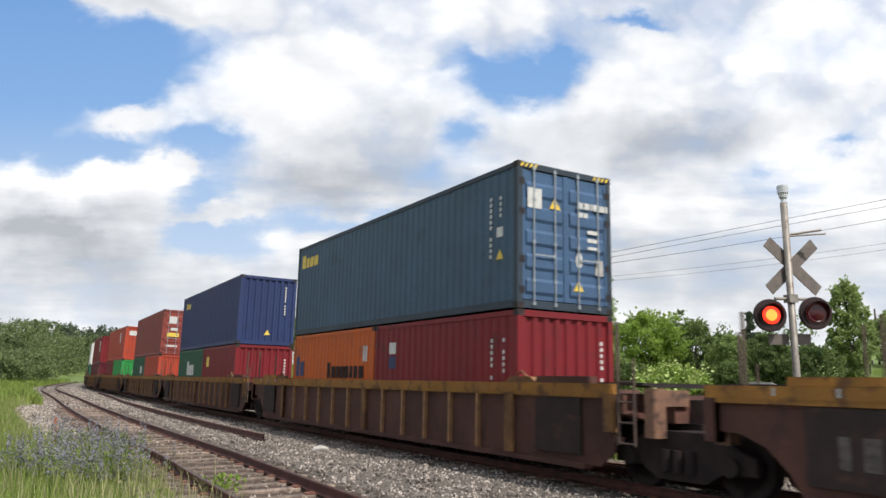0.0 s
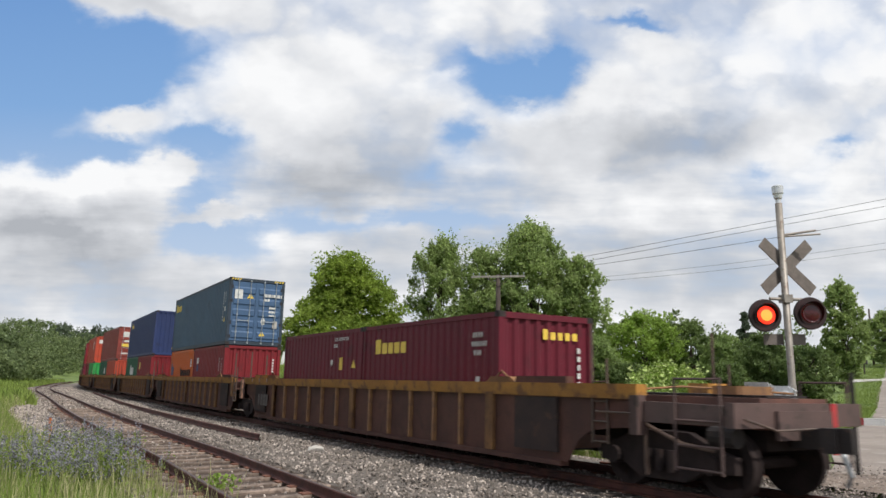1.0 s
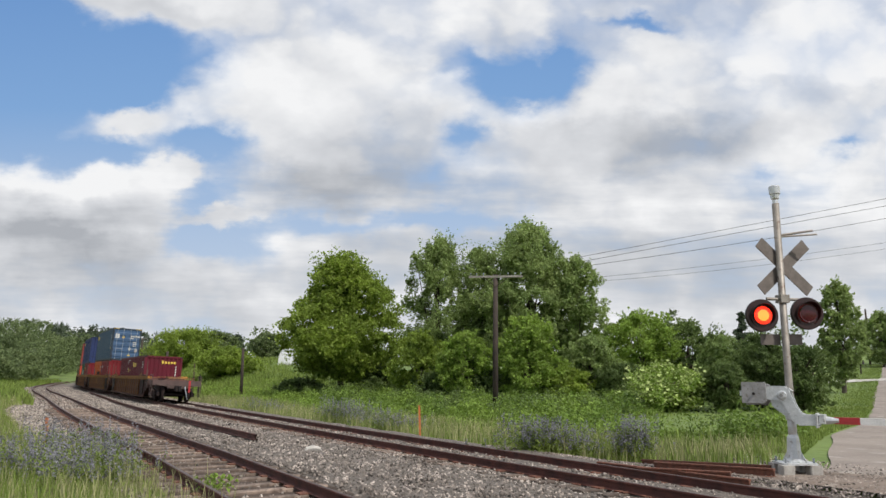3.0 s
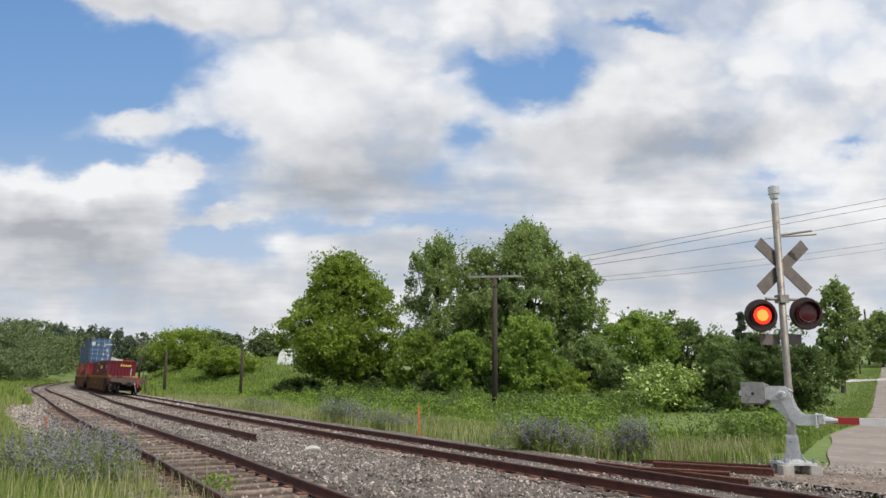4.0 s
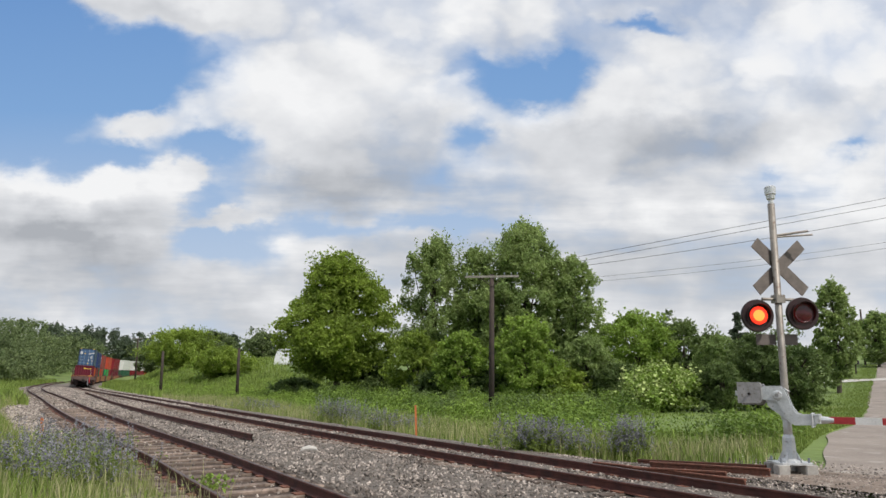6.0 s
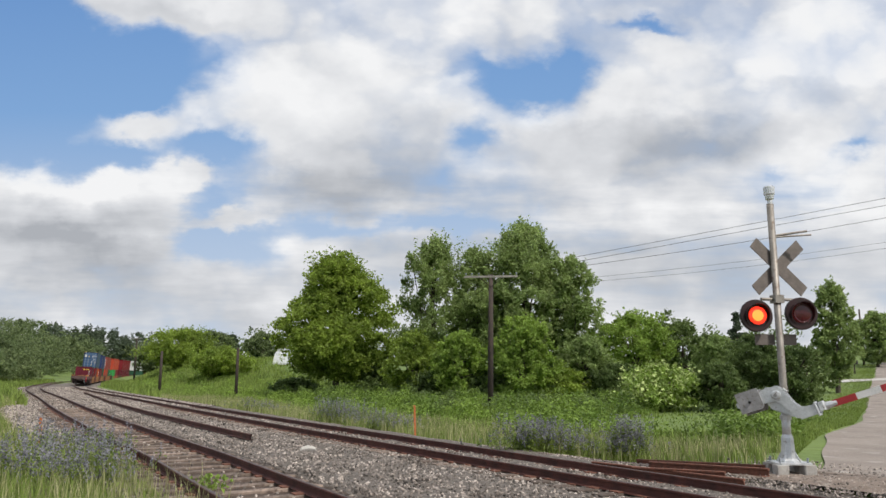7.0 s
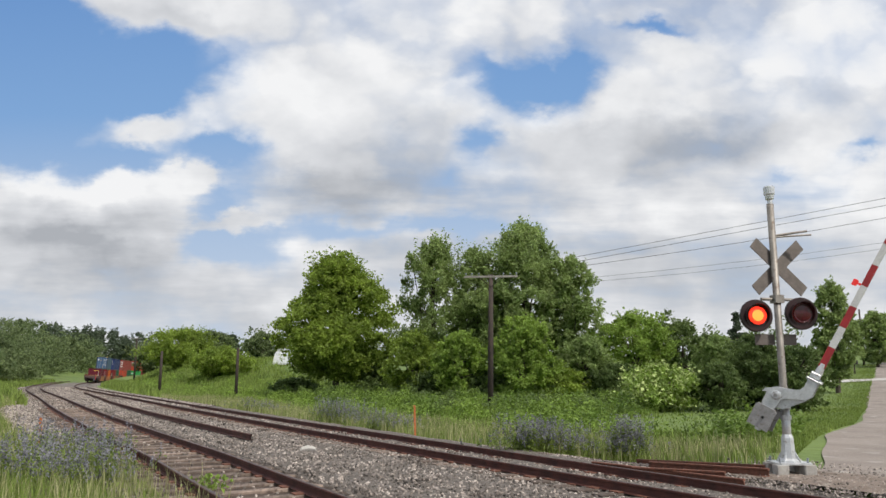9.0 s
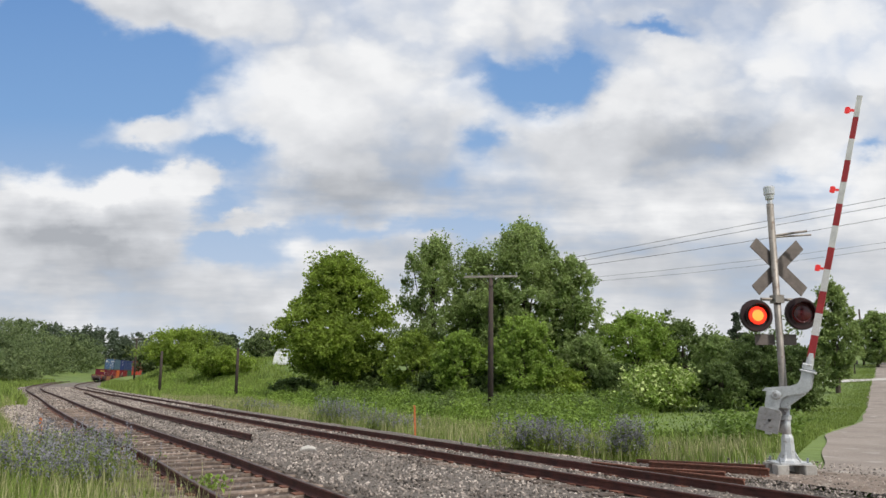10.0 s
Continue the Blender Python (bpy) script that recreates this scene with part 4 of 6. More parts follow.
def truck_frame():
    b = Build()
    for sx in (-1, 1):
        x0, x1 = sorted((sx * 0.93, sx * 1.06))
        b.prism([(-1.25, 0.36), (-1.25, 0.58), (-0.95, 0.66), (-0.5, 0.86), (0.5, 0.86), (0.95, 0.66), (1.25, 0.58), (1.25, 0.36), (0.75, 0.36), (0.42, 0.18), (-0.42, 0.18), (-0.75, 0.36)], "x", x0, x1)
        for dy in (-0.9, 0.9):
            b.tube([(sx * 0.9, dy, 0.457), (sx * 1.16, dy, 0.457)], 0.13, 12)
        for dy in (-0.22, 0, 0.22):
            b.tube([(sx * 1.09, dy, 0.3), (sx * 1.09, dy, 0.6)], 0.075, 8)
    b.box(-1.05, 1.05, -0.2, 0.2, 0.55, 0.86)
    return b


def wheelset_mesh():
    b = Build()
    for sx in (-1, 1):
        pts, rad = [], []
        for x, r in ((0.66, 0.485), (0.69, 0.485), (0.7, 0.46), (0.82, 0.455), (0.82, 0.33), (0.77, 0.31), (0.77, 0.16), (0.84, 0.14), (0.86, 0.12)):
            pts.append((sx * x, 0, 0))
            rad.append(r)
        b.tube(pts, rad, 28)
        for k in range(3):
            a = k * 2.094
            b.box(sx * 0.78 - 0.012, sx * 0.78 + 0.012, 0.2 * math.cos(a) - 0.04, 0.2 * math.cos(a) + 0.04, 0.2 * math.sin(a) - 0.04, 0.2 * math.sin(a) + 0.04)
    b.tube([(-0.95, 0, 0), (0.95, 0, 0)], 0.085, 12)
    return b.data("wheelset", M_SOOT)


WHEELSET = wheelset_mesh()
H8, H9 = 2.591, 2.896
O = W2 - 0.012                    # outer plane of the wall sheets
PITCH, S_BLUE = 19.47, 6.572 + 6.096
L40, L20 = 12.192, 6.058
Z0 = 0.3


def load(unit, ob, z, dy=0.0):
    TRAIN.append((ob, S_BLUE + (PITCH * unit if unit >= 0 else -20.03) + dy, z))


# wagons: the last one, then forward
wagons = []
for k in range(-1, 8):
    w = well_car("rust-brown well car with ochre top sill" if k >= 0 else "rust-brown last well car with open end platform", last=(k == -1))
    load(k, w, 0.0)

# last wagon: two maroon boxes
E20 = L20 / 2
for dy, lab, face_end in ((-3.06, "maroon corrugated container with yellow lettering on the side", "wall"), (3.06, "maroon corrugated container with white codes", "wall")):
    marks = []
    rear = dy < 0
    OE = E20 - 0.02
    if rear:
        marks.append(("brand_mark", M_YELLOW, "yellow lettering blocks", logo("L", 0.72, 1.86, 0.36, (0.25, 0.26, 0.24, 0.27, 0.28), O)))
        marks.append(("brand_mark", M_YELLOW, "yellow lettering blocks", logo("E", -0.12, 2.08, 0.21, (0.12, 0.13, 0.12, 0.12, 0.13), OE)))
        b = [plate(Build(), "E", 0.78, 0.86, z, z + 0.11, OE) for z in np.arange(0.3, 1.9, 0.17)]
        marks.append(("code_bar", M_WHITE, "white upright code", b))
        marks.append(("code_bar", M_WHITE, "white code rows", bars("L", -2.45, 2.1, (0.045, 0.045, 0.045, 0.045), 0.1, O)))
        marks.append(("code_bar", M_WHITE, "white code rows", bars("L", -2.6, 1.92, (0.045, 0.045, 0.045, 0.045, 0.045, 0.045), 0.1, O, gap=0.05)))
        marks.append(("code_bar", M_WHITE, "white code rows", bars("L", -2.4, 1.74, (0.045, 0.045, 0.045), 0.1, O)))
        marks.append(("shield_mark", M_WHITE, "pale shield mark", Build().prism([(-2.3, 1.1), (-2.37, 1.2), (-2.37, 1.32), (-2.23, 1.32), (-2.23, 1.2)], "x", -O - 0.006, -O)))
    else:
        marks.append(("code_bar", M_WHITE, "white code rows", bars("L", -2.1, 2.28, (0.045, 0.045, 0.045, 0.045, 0.045, 0.045, 0.045, 0.045), 0.1, O, gap=0.08)))
        marks.append(("code_bar", M_WHITE, "white code rows", bars("L", -1.35, 2.1, (0.045, 0.045, 0.045), 0.1, O)))
        marks.append(("warning_mark", M_YELLOW, "yellow warning plate", bars("L", -1.75, 1.48, (0.2,), 0.34, O)))
        marks.append(("warning_mark", M_YELLOW, "yellow warning triangle", tri("L", -2.5, 1.53, 0.13, O)))
        marks.append(("shield_mark", M_WHITE, "pale shield mark", Build().prism([(-1.0, 1.58), (-1.07, 1.66), (-1.07, 1.76), (-0.93, 1.76), (-0.93, 1.66)], "x", -O - 0.006, -O)))
    load(-1, container(lab, P_MAROON, L20, H8, face_end, marks), Z0, dy)

# steel blue box with doors to the rear, over an orange and a red one
OE = L40 / 2 + 0.01
marks = [("brand_mark", M_YELLOW, "faded yellow lettering blocks", logo("L", 4.35, 2.15, 0.42, (0.3, 0.27, 0.27, 0.3), O)),
         ("code_bar", M_WHITE, "white upright code", column("L", -5.22, 0.07, 1.05, 2.35, O, 11)),
         ("code_bar", M_WHITE, "white upright code", column("L", -5.55, 0.06, 1.85, 2.45, O, 5)),
         ("shield_mark", M_WHITE, "pale round mark", bars("L", -5.6, 1.45, (0.2,), 0.2, O)),
         ("warning_mark", M_YELLOW, "yellow warning triangle", tri("L", -5.5, 1.0, 0.12, O)),
         ("notice_plate", M_WHITE, "white notice plate", bars("E", -0.98, 1.98, (0.34,), 0.4, OE)),
         ("warning_mark", M_YELLOW, "yellow warning triangle", tri("E", -0.3, 2.02, 0.14, OE)),
         ("warning_mark", M_YELLOW, "yellow warning triangle", tri("E", 0.3, 0.42, 0.13, OE)),
         ("code_bar", M_WHITE, "white code rows", bars("E", 0.3, 2.13, (0.14, 0.14, 0.04, 0.14, 0.14, 0.05), 0.13, OE, gap=0.03)),
         ("code_bar", M_WHITE, "white code rows", bars("E", 0.3, 1.95, (0.13, 0.1), 0.1, OE, gap=0.03)),
         ("code_bar", M_WHITE, "white data rows", bars("E", 0.55, 1.62, (0.3,), 0.08, OE)),
         ("code_bar", M_WHITE, "white data rows", bars("E", 0.55, 1.45, (0.3,), 0.08, OE)),
         ("code_bar", M_WHITE, "white data rows", bars("E", 0.55, 1.3, (0.26,), 0.06, OE)),
         ("shield_mark", M_WHITE, "white oval mark", Build().prism([(0.32 + 0.09 * math.cos(q * 0.524), 1.05 + 0.16 * math.sin(q * 0.524)) for q in range(12)], "y", -OE - 0.006, -OE)),
         ("notice_plate", M_CONCRETE, "grey data plate", bars("E", 0.75, 0.78, (0.2,), 0.32, OE))]
for k in range(8):
    u = (-1.16, -1.05, -0.94, -0.83, 0.72, 0.83, 0.94, 1.05)[k]
    marks.append(("stripe", M_YELLOW, "yellow hazard stripe", Build().prism([(u, 2.79), (u + 0.055, 2.79), (u + 0.1, 2.87), (u + 0.045, 2.87)], "y", -L40 / 2 - 0.012, -L40 / 2 - 0.002)))
load(0, container("steel-blue high container with double doors, stacked on top", P_BLUE, L40, H9, "door", marks, P_BLUEFRAME, P_BLUEDOOR), Z0 + H8 + 0.02)
marks = [("brand_mark", M_WHITE, "small white and yellow brand plate", bars("L", 1.9, 1.85, (0.34,), 0.28, O)),
         ("brand_mark", P_NAVY, "small blue brand plate", bars("L", 1.9, 1.5, (0.34,), 0.3, O)),
         ("code_bar", M_WHITE, "white upright code", column("L", -2.2, 0.06, 0.9, 2.1, O, 10)),
         ("code_bar", M_WHITE, "white upright code", column("L", -2.6, 0.06, 1.4, 2.1, O, 6)),
         ("code_bar", M_WHITE, "white upright code", column("E", 0.86, 0.07, 0.9, 2.1, E20 - 0.018, 10))]
load(0, container("brick-red corrugated container in the well", P_RED, L20, H8, "wall", marks), Z0, -3.06)
marks = [("brand_mark", P_NAVY, "large dark blue emblem blocks", logo("L", 2.05, 1.3, 0.62, (0.34, 0.3), O)),
         ("brand_mark", M_SOOT, "dark lettering blocks", logo("L", -2.4, 1.26, 0.44, (0.3, 0.26, 0.2, 0.28, 0.26, 0.2, 0.28, 0.24), O)),
         ("code_bar", M_WHITE, "white code", bars("L", -2.6, 1.7, (0.1, 0.1), 0.4, O))]
load(0, container("orange container with dark lettering in the well", P_ORANGE, L20, H8, "wall", marks), Z0, 3.06)

# navy box over a green and a red one
OW = L40 / 2 - 0.02
marks = [("brand_mark", M_YELLOW, "faded yellow lettering blocks", logo("L", 4.2, 2.2, 0.35, (0.3, 0.27, 0.27), O)),
         ("code_bar", M_WHITE, "white upright code", column("E", 0.72, 0.07, 1.3, 2.55, OW, 11)),
         ("warning_mark", M_YELLOW, "yellow warning triangle", tri("E", 0.05, 0.42, 0.13, OW))]
load(1, container("navy blue high container stacked on top", P_NAVY, L40, H9, "wall", marks), Z0 + H8 + 0.02)
marks = [("code_bar", M_WHITE, "white upright code", column("E", 0.86, 0.07, 0.7, 2.1, E20 - 0.018, 11)),
         ("brand_mark", M_YELLOW, "small yellow brand plate", bars("L", 1.7, 1.7, (0.5,), 0.45, O))]
load(1, container("brick-red corrugated container in the well", P_RED, L20, H8, "wall", marks), Z0, -3.06)
load(1, container("dark green container with white lettering in the well", P_GREEN, L20, H8, "wall", [("brand_mark", M_WHITE, "white lettering blocks", logo("L", -1.0, 1.3, 0.7, (0.35, 0.35, 0.35, 0.4), O))]), Z0, 3.06)

# russet box with white-lettered doors over orange and green
marks = [("code_bar", M_WHITE, "white door lettering", bars("E", -0.85, 2.0, (0.5,), 0.45, OE)), ("code_bar", M_WHITE, "white door lettering", bars("E", 0.35, 2.05, (0.6,), 0.3, OE)),
         ("code_bar", M_WHITE, "white door lettering", bars("E", 0.35, 1.5, (0.6,), 0.25, OE)), ("code_bar", M_YELLOW, "yellow door plate", bars("E", -0.9, 1.15, (0.75,), 0.25, OE)),
         ("code_bar", M_WHITE, "white door lettering", bars("E", -0.7, 1.55, (0.45,), 0.18, OE)), ("code_bar", M_WHITE, "white door lettering", bars("E", 0.35, 0.9, (0.6,), 0.3, OE)),
         ("code_bar", M_WHITE, "white door lettering", bars("E", -0.9, 0.5, (0.7,), 0.12, OE))]
load(2, container("russet high container with white-lettered doors, stacked on top", P_RUST, L40, H9, "door", marks), Z0 + H8 + 0.02)
load(2, container("orange corrugated container in the well", P_SCARLET, L20, H8, "wall"), Z0, -3.06)
load(2, container("dark green container in the well", P_GREEN, L20, H8, "wall", [("code_bar", M_WHITE, "white lettering", bars("L", -1.8, 1.4, (0.4, 0.4), 0.5, O))]), Z0, 3.06)

# further forward, seen end-on and then across the far curve
load(3, container("scarlet container with a white emblem, stacked on top", P_SCARLET, L40, H9, "wall", [("brand_mark", M_WHITE, "white emblem block", bars("L", -3.2, 1.5, (0.6,), 0.9, O)), ("brand_mark", M_WHITE, "white lettering", bars("E", -0.9, 2.1, (1.1,), 0.4, L40 / 2 - 0.02))]), Z0 + H8 + 0.02)
load(3, container("bright green container in the well", P_BRIGHTGREEN, L20, H8, "wall", [("brand_mark", M_WHITE, "white lettering", bars("E", -0.3, 1.5, (0.9,), 0.3, E20 - 0.02))]), Z0, -3.06)
load(3, container("brick-red container in the well", P_RED, L20, H8, "wall"), Z0, 3.06)
load(4, container("brick-red container stacked on top", P_RED, L40, H9, "wall", [("brand_mark", M_WHITE, "white plate", bars("L", -4.0, 1.2, (0.7,), 1.2, O))]), Z0 + H8 + 0.02)
load(4, container("maroon container in the well", P_MAROON, L40, H8, "wall"), Z0)
load(5, container("off-white container stacked on top", P_WHITE, L40, H9, "wall"), Z0 + H8 + 0.02)
load(5, container("dark green container in the well", P_GREEN, L40, H8, "wall"), Z0)
load(6, container("off-white container stacked on top", P_WHITE, L40, H9, "wall"), Z0 + H8 + 0.02)
load(6, container("brick-red container in the well", P_RED, L40, H8, "wall"), Z0)
load(7, container("scarlet container stacked on top", P_SCARLET, L40, H9, "wall"), Z0 + H8 + 0.02)
load(7, container("orange container in the well", P_ORANGE, L40, H8, "wall"), Z0)
# ---------------------------------------------------------------- crossing signal with gate
MX, MY = 6.32, 13.87
MZ = -0.1
FACE = 38.0                        # the signal's front turns away from the line, along the road


signal = thing("crossing_signal", "silver level crossing signal mast with crossbuck and red flashing lights", "crossing signal", m=pose(MX, MY, MZ, 0, 0, 0))
b = Build()
for x, y in ((-0.25, -0.2), (0.25, -0.2), (-0.25, 0.2), (0.25, 0.2)):
    part("foundation_leg", Build().box(x - 0.11, x + 0.11, y - 0.11, y + 0.11, -0.4, 0.2, ch=0.02), M_CONCRETE, signal, "stained concrete foundation leg")
b = Build().box(-0.32, 0.32, -0.28, 0.28, 0.2, 0.235, ch=0.06)
b.tube([(0, 0, 0.23), (0, 0, 0.26), (0, 0, 0.3), (0, 0, 0.66), (0, 0, 0.72)], [0.2, 0.2, 0.135, 0.11, 0.085], 8)
for k in range(4):
    a = radians(45 + 90 * k)
    c, s = math.cos(a), math.sin(a)
    b.prism([(0.09, 0.235), (0.22, 0.235), (0.1, 0.46)], "y", -0.012, 0.012)
    n = len(b.v) - 6
    b.v[n:] = [(p[0] * c - p[1] * s, p[0] * s + p[1] * c, p[2]) for p in b.v[n:]]
part("mast_base", b, M_ALU, signal, "cast aluminium mast base on bolts")
bolt = Build().tube([(0, 0, 0.16), (0, 0, 0.32)], 0.02, 6).data("bolt", M_GREYROD)
for x, y in ((-0.25, -0.2), (0.25, -0.2), (-0.25, 0.2), (0.25, 0.2)):
    part("bolt", bolt, None, signal, m=pose(x, y, 0))
part("mast", Build().tube([(0, 0, 0.55), (0, 0, 1.6), (0, 0, 1.62), (0, 0, 5.05)], [0.072, 0.072, 0.066, 0.066], 14), M_MAST, signal, "weathered galvanised steel mast", True)
part("mast_sleeve", Build().tube([(0, 0, 0.56), (0, 0, 1.17)], 0.078, 14), M_ALU, signal, "aluminium-painted lower mast", True)
part("mast_collar", Build().tube([(0, 0, 1.18), (0, 0, 1.3)], 0.1, 14).tube([(0, 0, 0.98), (0, 0, 1.06)], 0.1, 14), M_ALU, signal)
bell = Build().tube([(0, 0, 5.05), (0, 0, 5.12), (0, 0, 5.15), (0, 0, 5.22), (0, 0, 5.24), (0, 0, 5.38), (0, 0, 5.4)], [0.05, 0.05, 0.075, 0.085, 0.1, 0.105, 0.08], 16)
part("bell", bell, M_ALU, signal, "small grey crossing bell")
yaw = 14.0
for i, q in enumerate((41, -41)):
    part("crossbuck_blade", Build().box(-0.7, 0.7, -0.01 + i * 0.022, 0.01 + i * 0.022, -0.115, 0.115, pose(0, 0, 0, 0, q, 0)), M_SIGNBACK, signal, "back of a grey crossbuck blade", m=pose(0.12, 0.09, 3.83, 0, 0, yaw))
b = Build().tube([(0.05, 0, 4.43), (0.62, -0.1, 4.5)], 0.022, 8).tube([(0.05, 0, 4.4), (0.7, -0.1, 4.43)], 0.018, 8)
part("bracket", b, M_MAST, signal)
part("cross_tube", Build().tube([(-0.34, 0, 3.2), (0.34, 0, 3.2)], 0.03, 10).box(-0.09, 0.09, -0.09, 0.09, 3.13, 3.28), M_MAST, signal, m=pose(0, 0, 0, 0, 0, 12))
part("rear_sign", Build().box(-0.42, -0.05, 0.1, 0.115, 2.35, 2.55).box(0.05, 0.36, 0.1, 0.115, 2.35, 2.55), M_SIGNBACK, signal, "grey backs of small plates")
DRUMS = []


def flasher(x, z):
    """A flashing light: round background, hood and lens, and an added drum with one bright face, turned to and fro for
    on and off.
    """
    body = part("flasher", Build().tube([(0, -0.02, 0), (0, 0.02, 0)], [0.305, 0.305], 32), M_BLACK, signal, "round black light background", m=pose(x, -0.08, z, 0, 0, 0))
    hood = Build()
    rows = []
    for r, y in ((0.2, 0.0), (0.215, -0.16), (0.225, -0.16), (0.21, 0.0)):
        rows.append([(r * math.sin(radians(q)), y * (0.55 + 0.45 * math.cos(radians(q))), r * math.cos(radians(q))) for q in range(-150, 151, 12)])
    hood.sheet(rows)
    part("hood", hood, M_REDRIM, body, "red-tinted black hood", m=pose(0, -0.02, 0))
    rim = Build().tube([(0, -0.02, 0), (0, -0.035, 0)], [0.3, 0.29], 32)
    part("rim", rim, M_REDRIM, body)
    # drum: bright half towards -y when unturned, dark half towards +y
    m = pose(0, -0.06, 0)
    drum = part("lamp_drum", Build().tube([(0, -0.001, 0), (0, 0.001, 0)], 0.172, 28), M_BLACK, body, "added two-faced drum that makes the light blink", m=m)
    return body, drum, m


# added part: lit and dark lens back to back, for the blinking
def drum_mesh():
    """Bright orange-red lens on one face, dark red lens on the other."""
    me = bpy.data.meshes.new("lamp_drum")
    v, f, mi = [], [], []
    seg = 28
    for sgn, rings in ((-1, (0.001, 0.06, 0.105, 0.14, 0.168)), (1, (0.001, 0.06, 0.105, 0.14, 0.168))):
        base = len(v)
        for r in rings:
            v += [(r * math.cos(2 * math.pi * k / seg), sgn * (0.012 + 0.02 * (1 - (r / 0.168) ** 2)), r * math.sin(2 * math.pi * k / seg)) for k in range(seg)]
        for i in range(4):
            for k in range(seg):
                a, c = base + i * seg + k, base + i * seg + (k + 1) % seg
                f.append((a, c, c + seg, a + seg))
                mi.append((0 if i < 2 else 1) if sgn < 0 else 2)
    for k in range(seg):
        a, c = 4 * seg + k, 4 * seg + (k + 1) % seg
        f.append((a, c, c + 5 * seg, a + 5 * seg))
        mi.append(3)
    me.from_pydata(v, [], f)
    for q in (M_LENS_HOT, M_LENS_ON, M_LENS_OFF, M_BLACK):
        me.materials.append(q)
    me.polygons.foreach_set("material_index", mi)
    me.shade_smooth()
    return me


DRUM = drum_mesh()
for x, z, first in ((-0.45, 2.885, True), (0.395, 2.925, False)):
    body, drum, m = flasher(x, z)
    drum.data = DRUM
    DRUMS.append((drum, m, first))

# gate: crank, counterweight and striped arm in one moving part, turning on the pivot
ARM_BASE = pose(0, -0.2, 1.4, 0, 0, -33) @ pose(-0.2, 0, 0.03)
ARM_Z = -0.43
CRANK = [(-0.28, 0.12), (-0.21, 0.16), (0.05, 0.16), (0.13, 0.08), (0.22, -0.2), (0.29, -0.31), (0.37, -0.34), (0.54, -0.34), (0.54, -0.52), (0.26, -0.53), (0.16, -0.47), (0.02, -0.16), (-0.05, -0.1), (-0.28, -0.08)]
WEB = [(-0.24, 0.06), (0.04, 0.1), (0.16, -0.2), (0.29, -0.38), (0.5, -0.4), (0.5, -0.48), (0.12, -0.45), (-0.18, -0.2)]
gate_arm = part("gate_arm", Build().prism(WEB, "y", -0.07, 0.09), M_ALU, signal, "aluminium gate crank", m=ARM_BASE)
for y in (-0.115, 0.1):
    part("crank_plate", Build().prism(CRANK, "y", y - 0.018, y + 0.018), M_ALU, gate_arm, "cast aluminium crank plate")
part("pivot_boss", Build().tube([(0, -0.17, 0), (0, -0.16, 0), (0, 0.15, 0)], [0.06, 0.085, 0.085], 16), M_ALU, gate_arm)
part("pivot_nut", Build().tube([(0, -0.19, 0), (0, -0.16, 0)], 0.035, 6), M_WEIGHT, gate_arm)
part("end_flange", Build().box(0.525, 0.56, -0.15, 0.14, ARM_Z - 0.13, ARM_Z + 0.12, ch=0.01), M_ALU, gate_arm)
for y in (-0.11, 0.1):
    for z in (-0.08, 0.08):
        part("bolt", Build().tube([(0.5, y, ARM_Z + z), (0.59, y, ARM_Z + z)], 0.018, 6), M_GREYROD, gate_arm)
part("counterweight", Build().prism([(-0.68, -0.15), (-0.3, -0.15), (-0.26, -0.11), (-0.26, 0.2), (-0.29, 0.23), (-0.68, 0.23)], "y", -0.17, -0.1), M_WEIGHT, gate_arm, "flat grey counterweight plate")
part("counterweight", Build().prism([(-0.66, -0.19), (-0.28, -0.19), (-0.24, -0.13), (-0.24, 0.17), (-0.28, 0.2), (-0.66, 0.2)], "y", 0.09, 0.16), M_WEIGHT, gate_arm, "flat grey counterweight plate")
part("weight_bar", Build().box(-0.73, -0.16, -0.1, -0.04, -0.02, 0.07).box(-0.73, -0.16, 0.03, 0.09, -0.02, 0.07), M_ALU, gate_arm)
part("weight_bolt", Build().tube([(-0.47, -0.2, 0.02), (-0.47, 0.18, 0.02)], 0.026, 8), M_CARDARK, gate_arm)
part("arm_clamp", Build().box(0.56, 0.68, -0.09, 0.09, ARM_Z - 0.06, ARM_Z + 0.1, ch=0.02).tube([(0.66, 0, ARM_Z), (0.78, 0, ARM_Z), (0.88, 0, ARM_Z)], [0.075, 0.06, 0.045], 10), M_ALU, gate_arm)
n = 12
for i in range(n):
    x0, x1 = 0.8 + 4.88 * i / n, 0.8 + 4.88 * (i + 1) / n
    hgt = 0.06 - 0.018 * i / n
    part("arm_stripe", Build().box(x0 + 0.002, x1, -0.025, 0.025, ARM_Z - hgt, ARM_Z + hgt), M_REDPAINT if i % 2 == 0 else M_WHITEPAINT, gate_arm)
for x in (2.43, 3.9, 5.4):
    part("arm_lamp", Build().tube([(x - 0.06, 0, ARM_Z + 0.16), (x - 0.05, 0, ARM_Z + 0.16), (x + 0.05, 0, ARM_Z + 0.16), (x + 0.06, 0, ARM_Z + 0.16)], [0.025, 0.045, 0.045, 0.025], 12).box(x - 0.02, x + 0.02, -0.02, 0.02, ARM_Z + 0.04, ARM_Z + 0.12), M_TIPLAMP, gate_arm, "small red arm lamp")
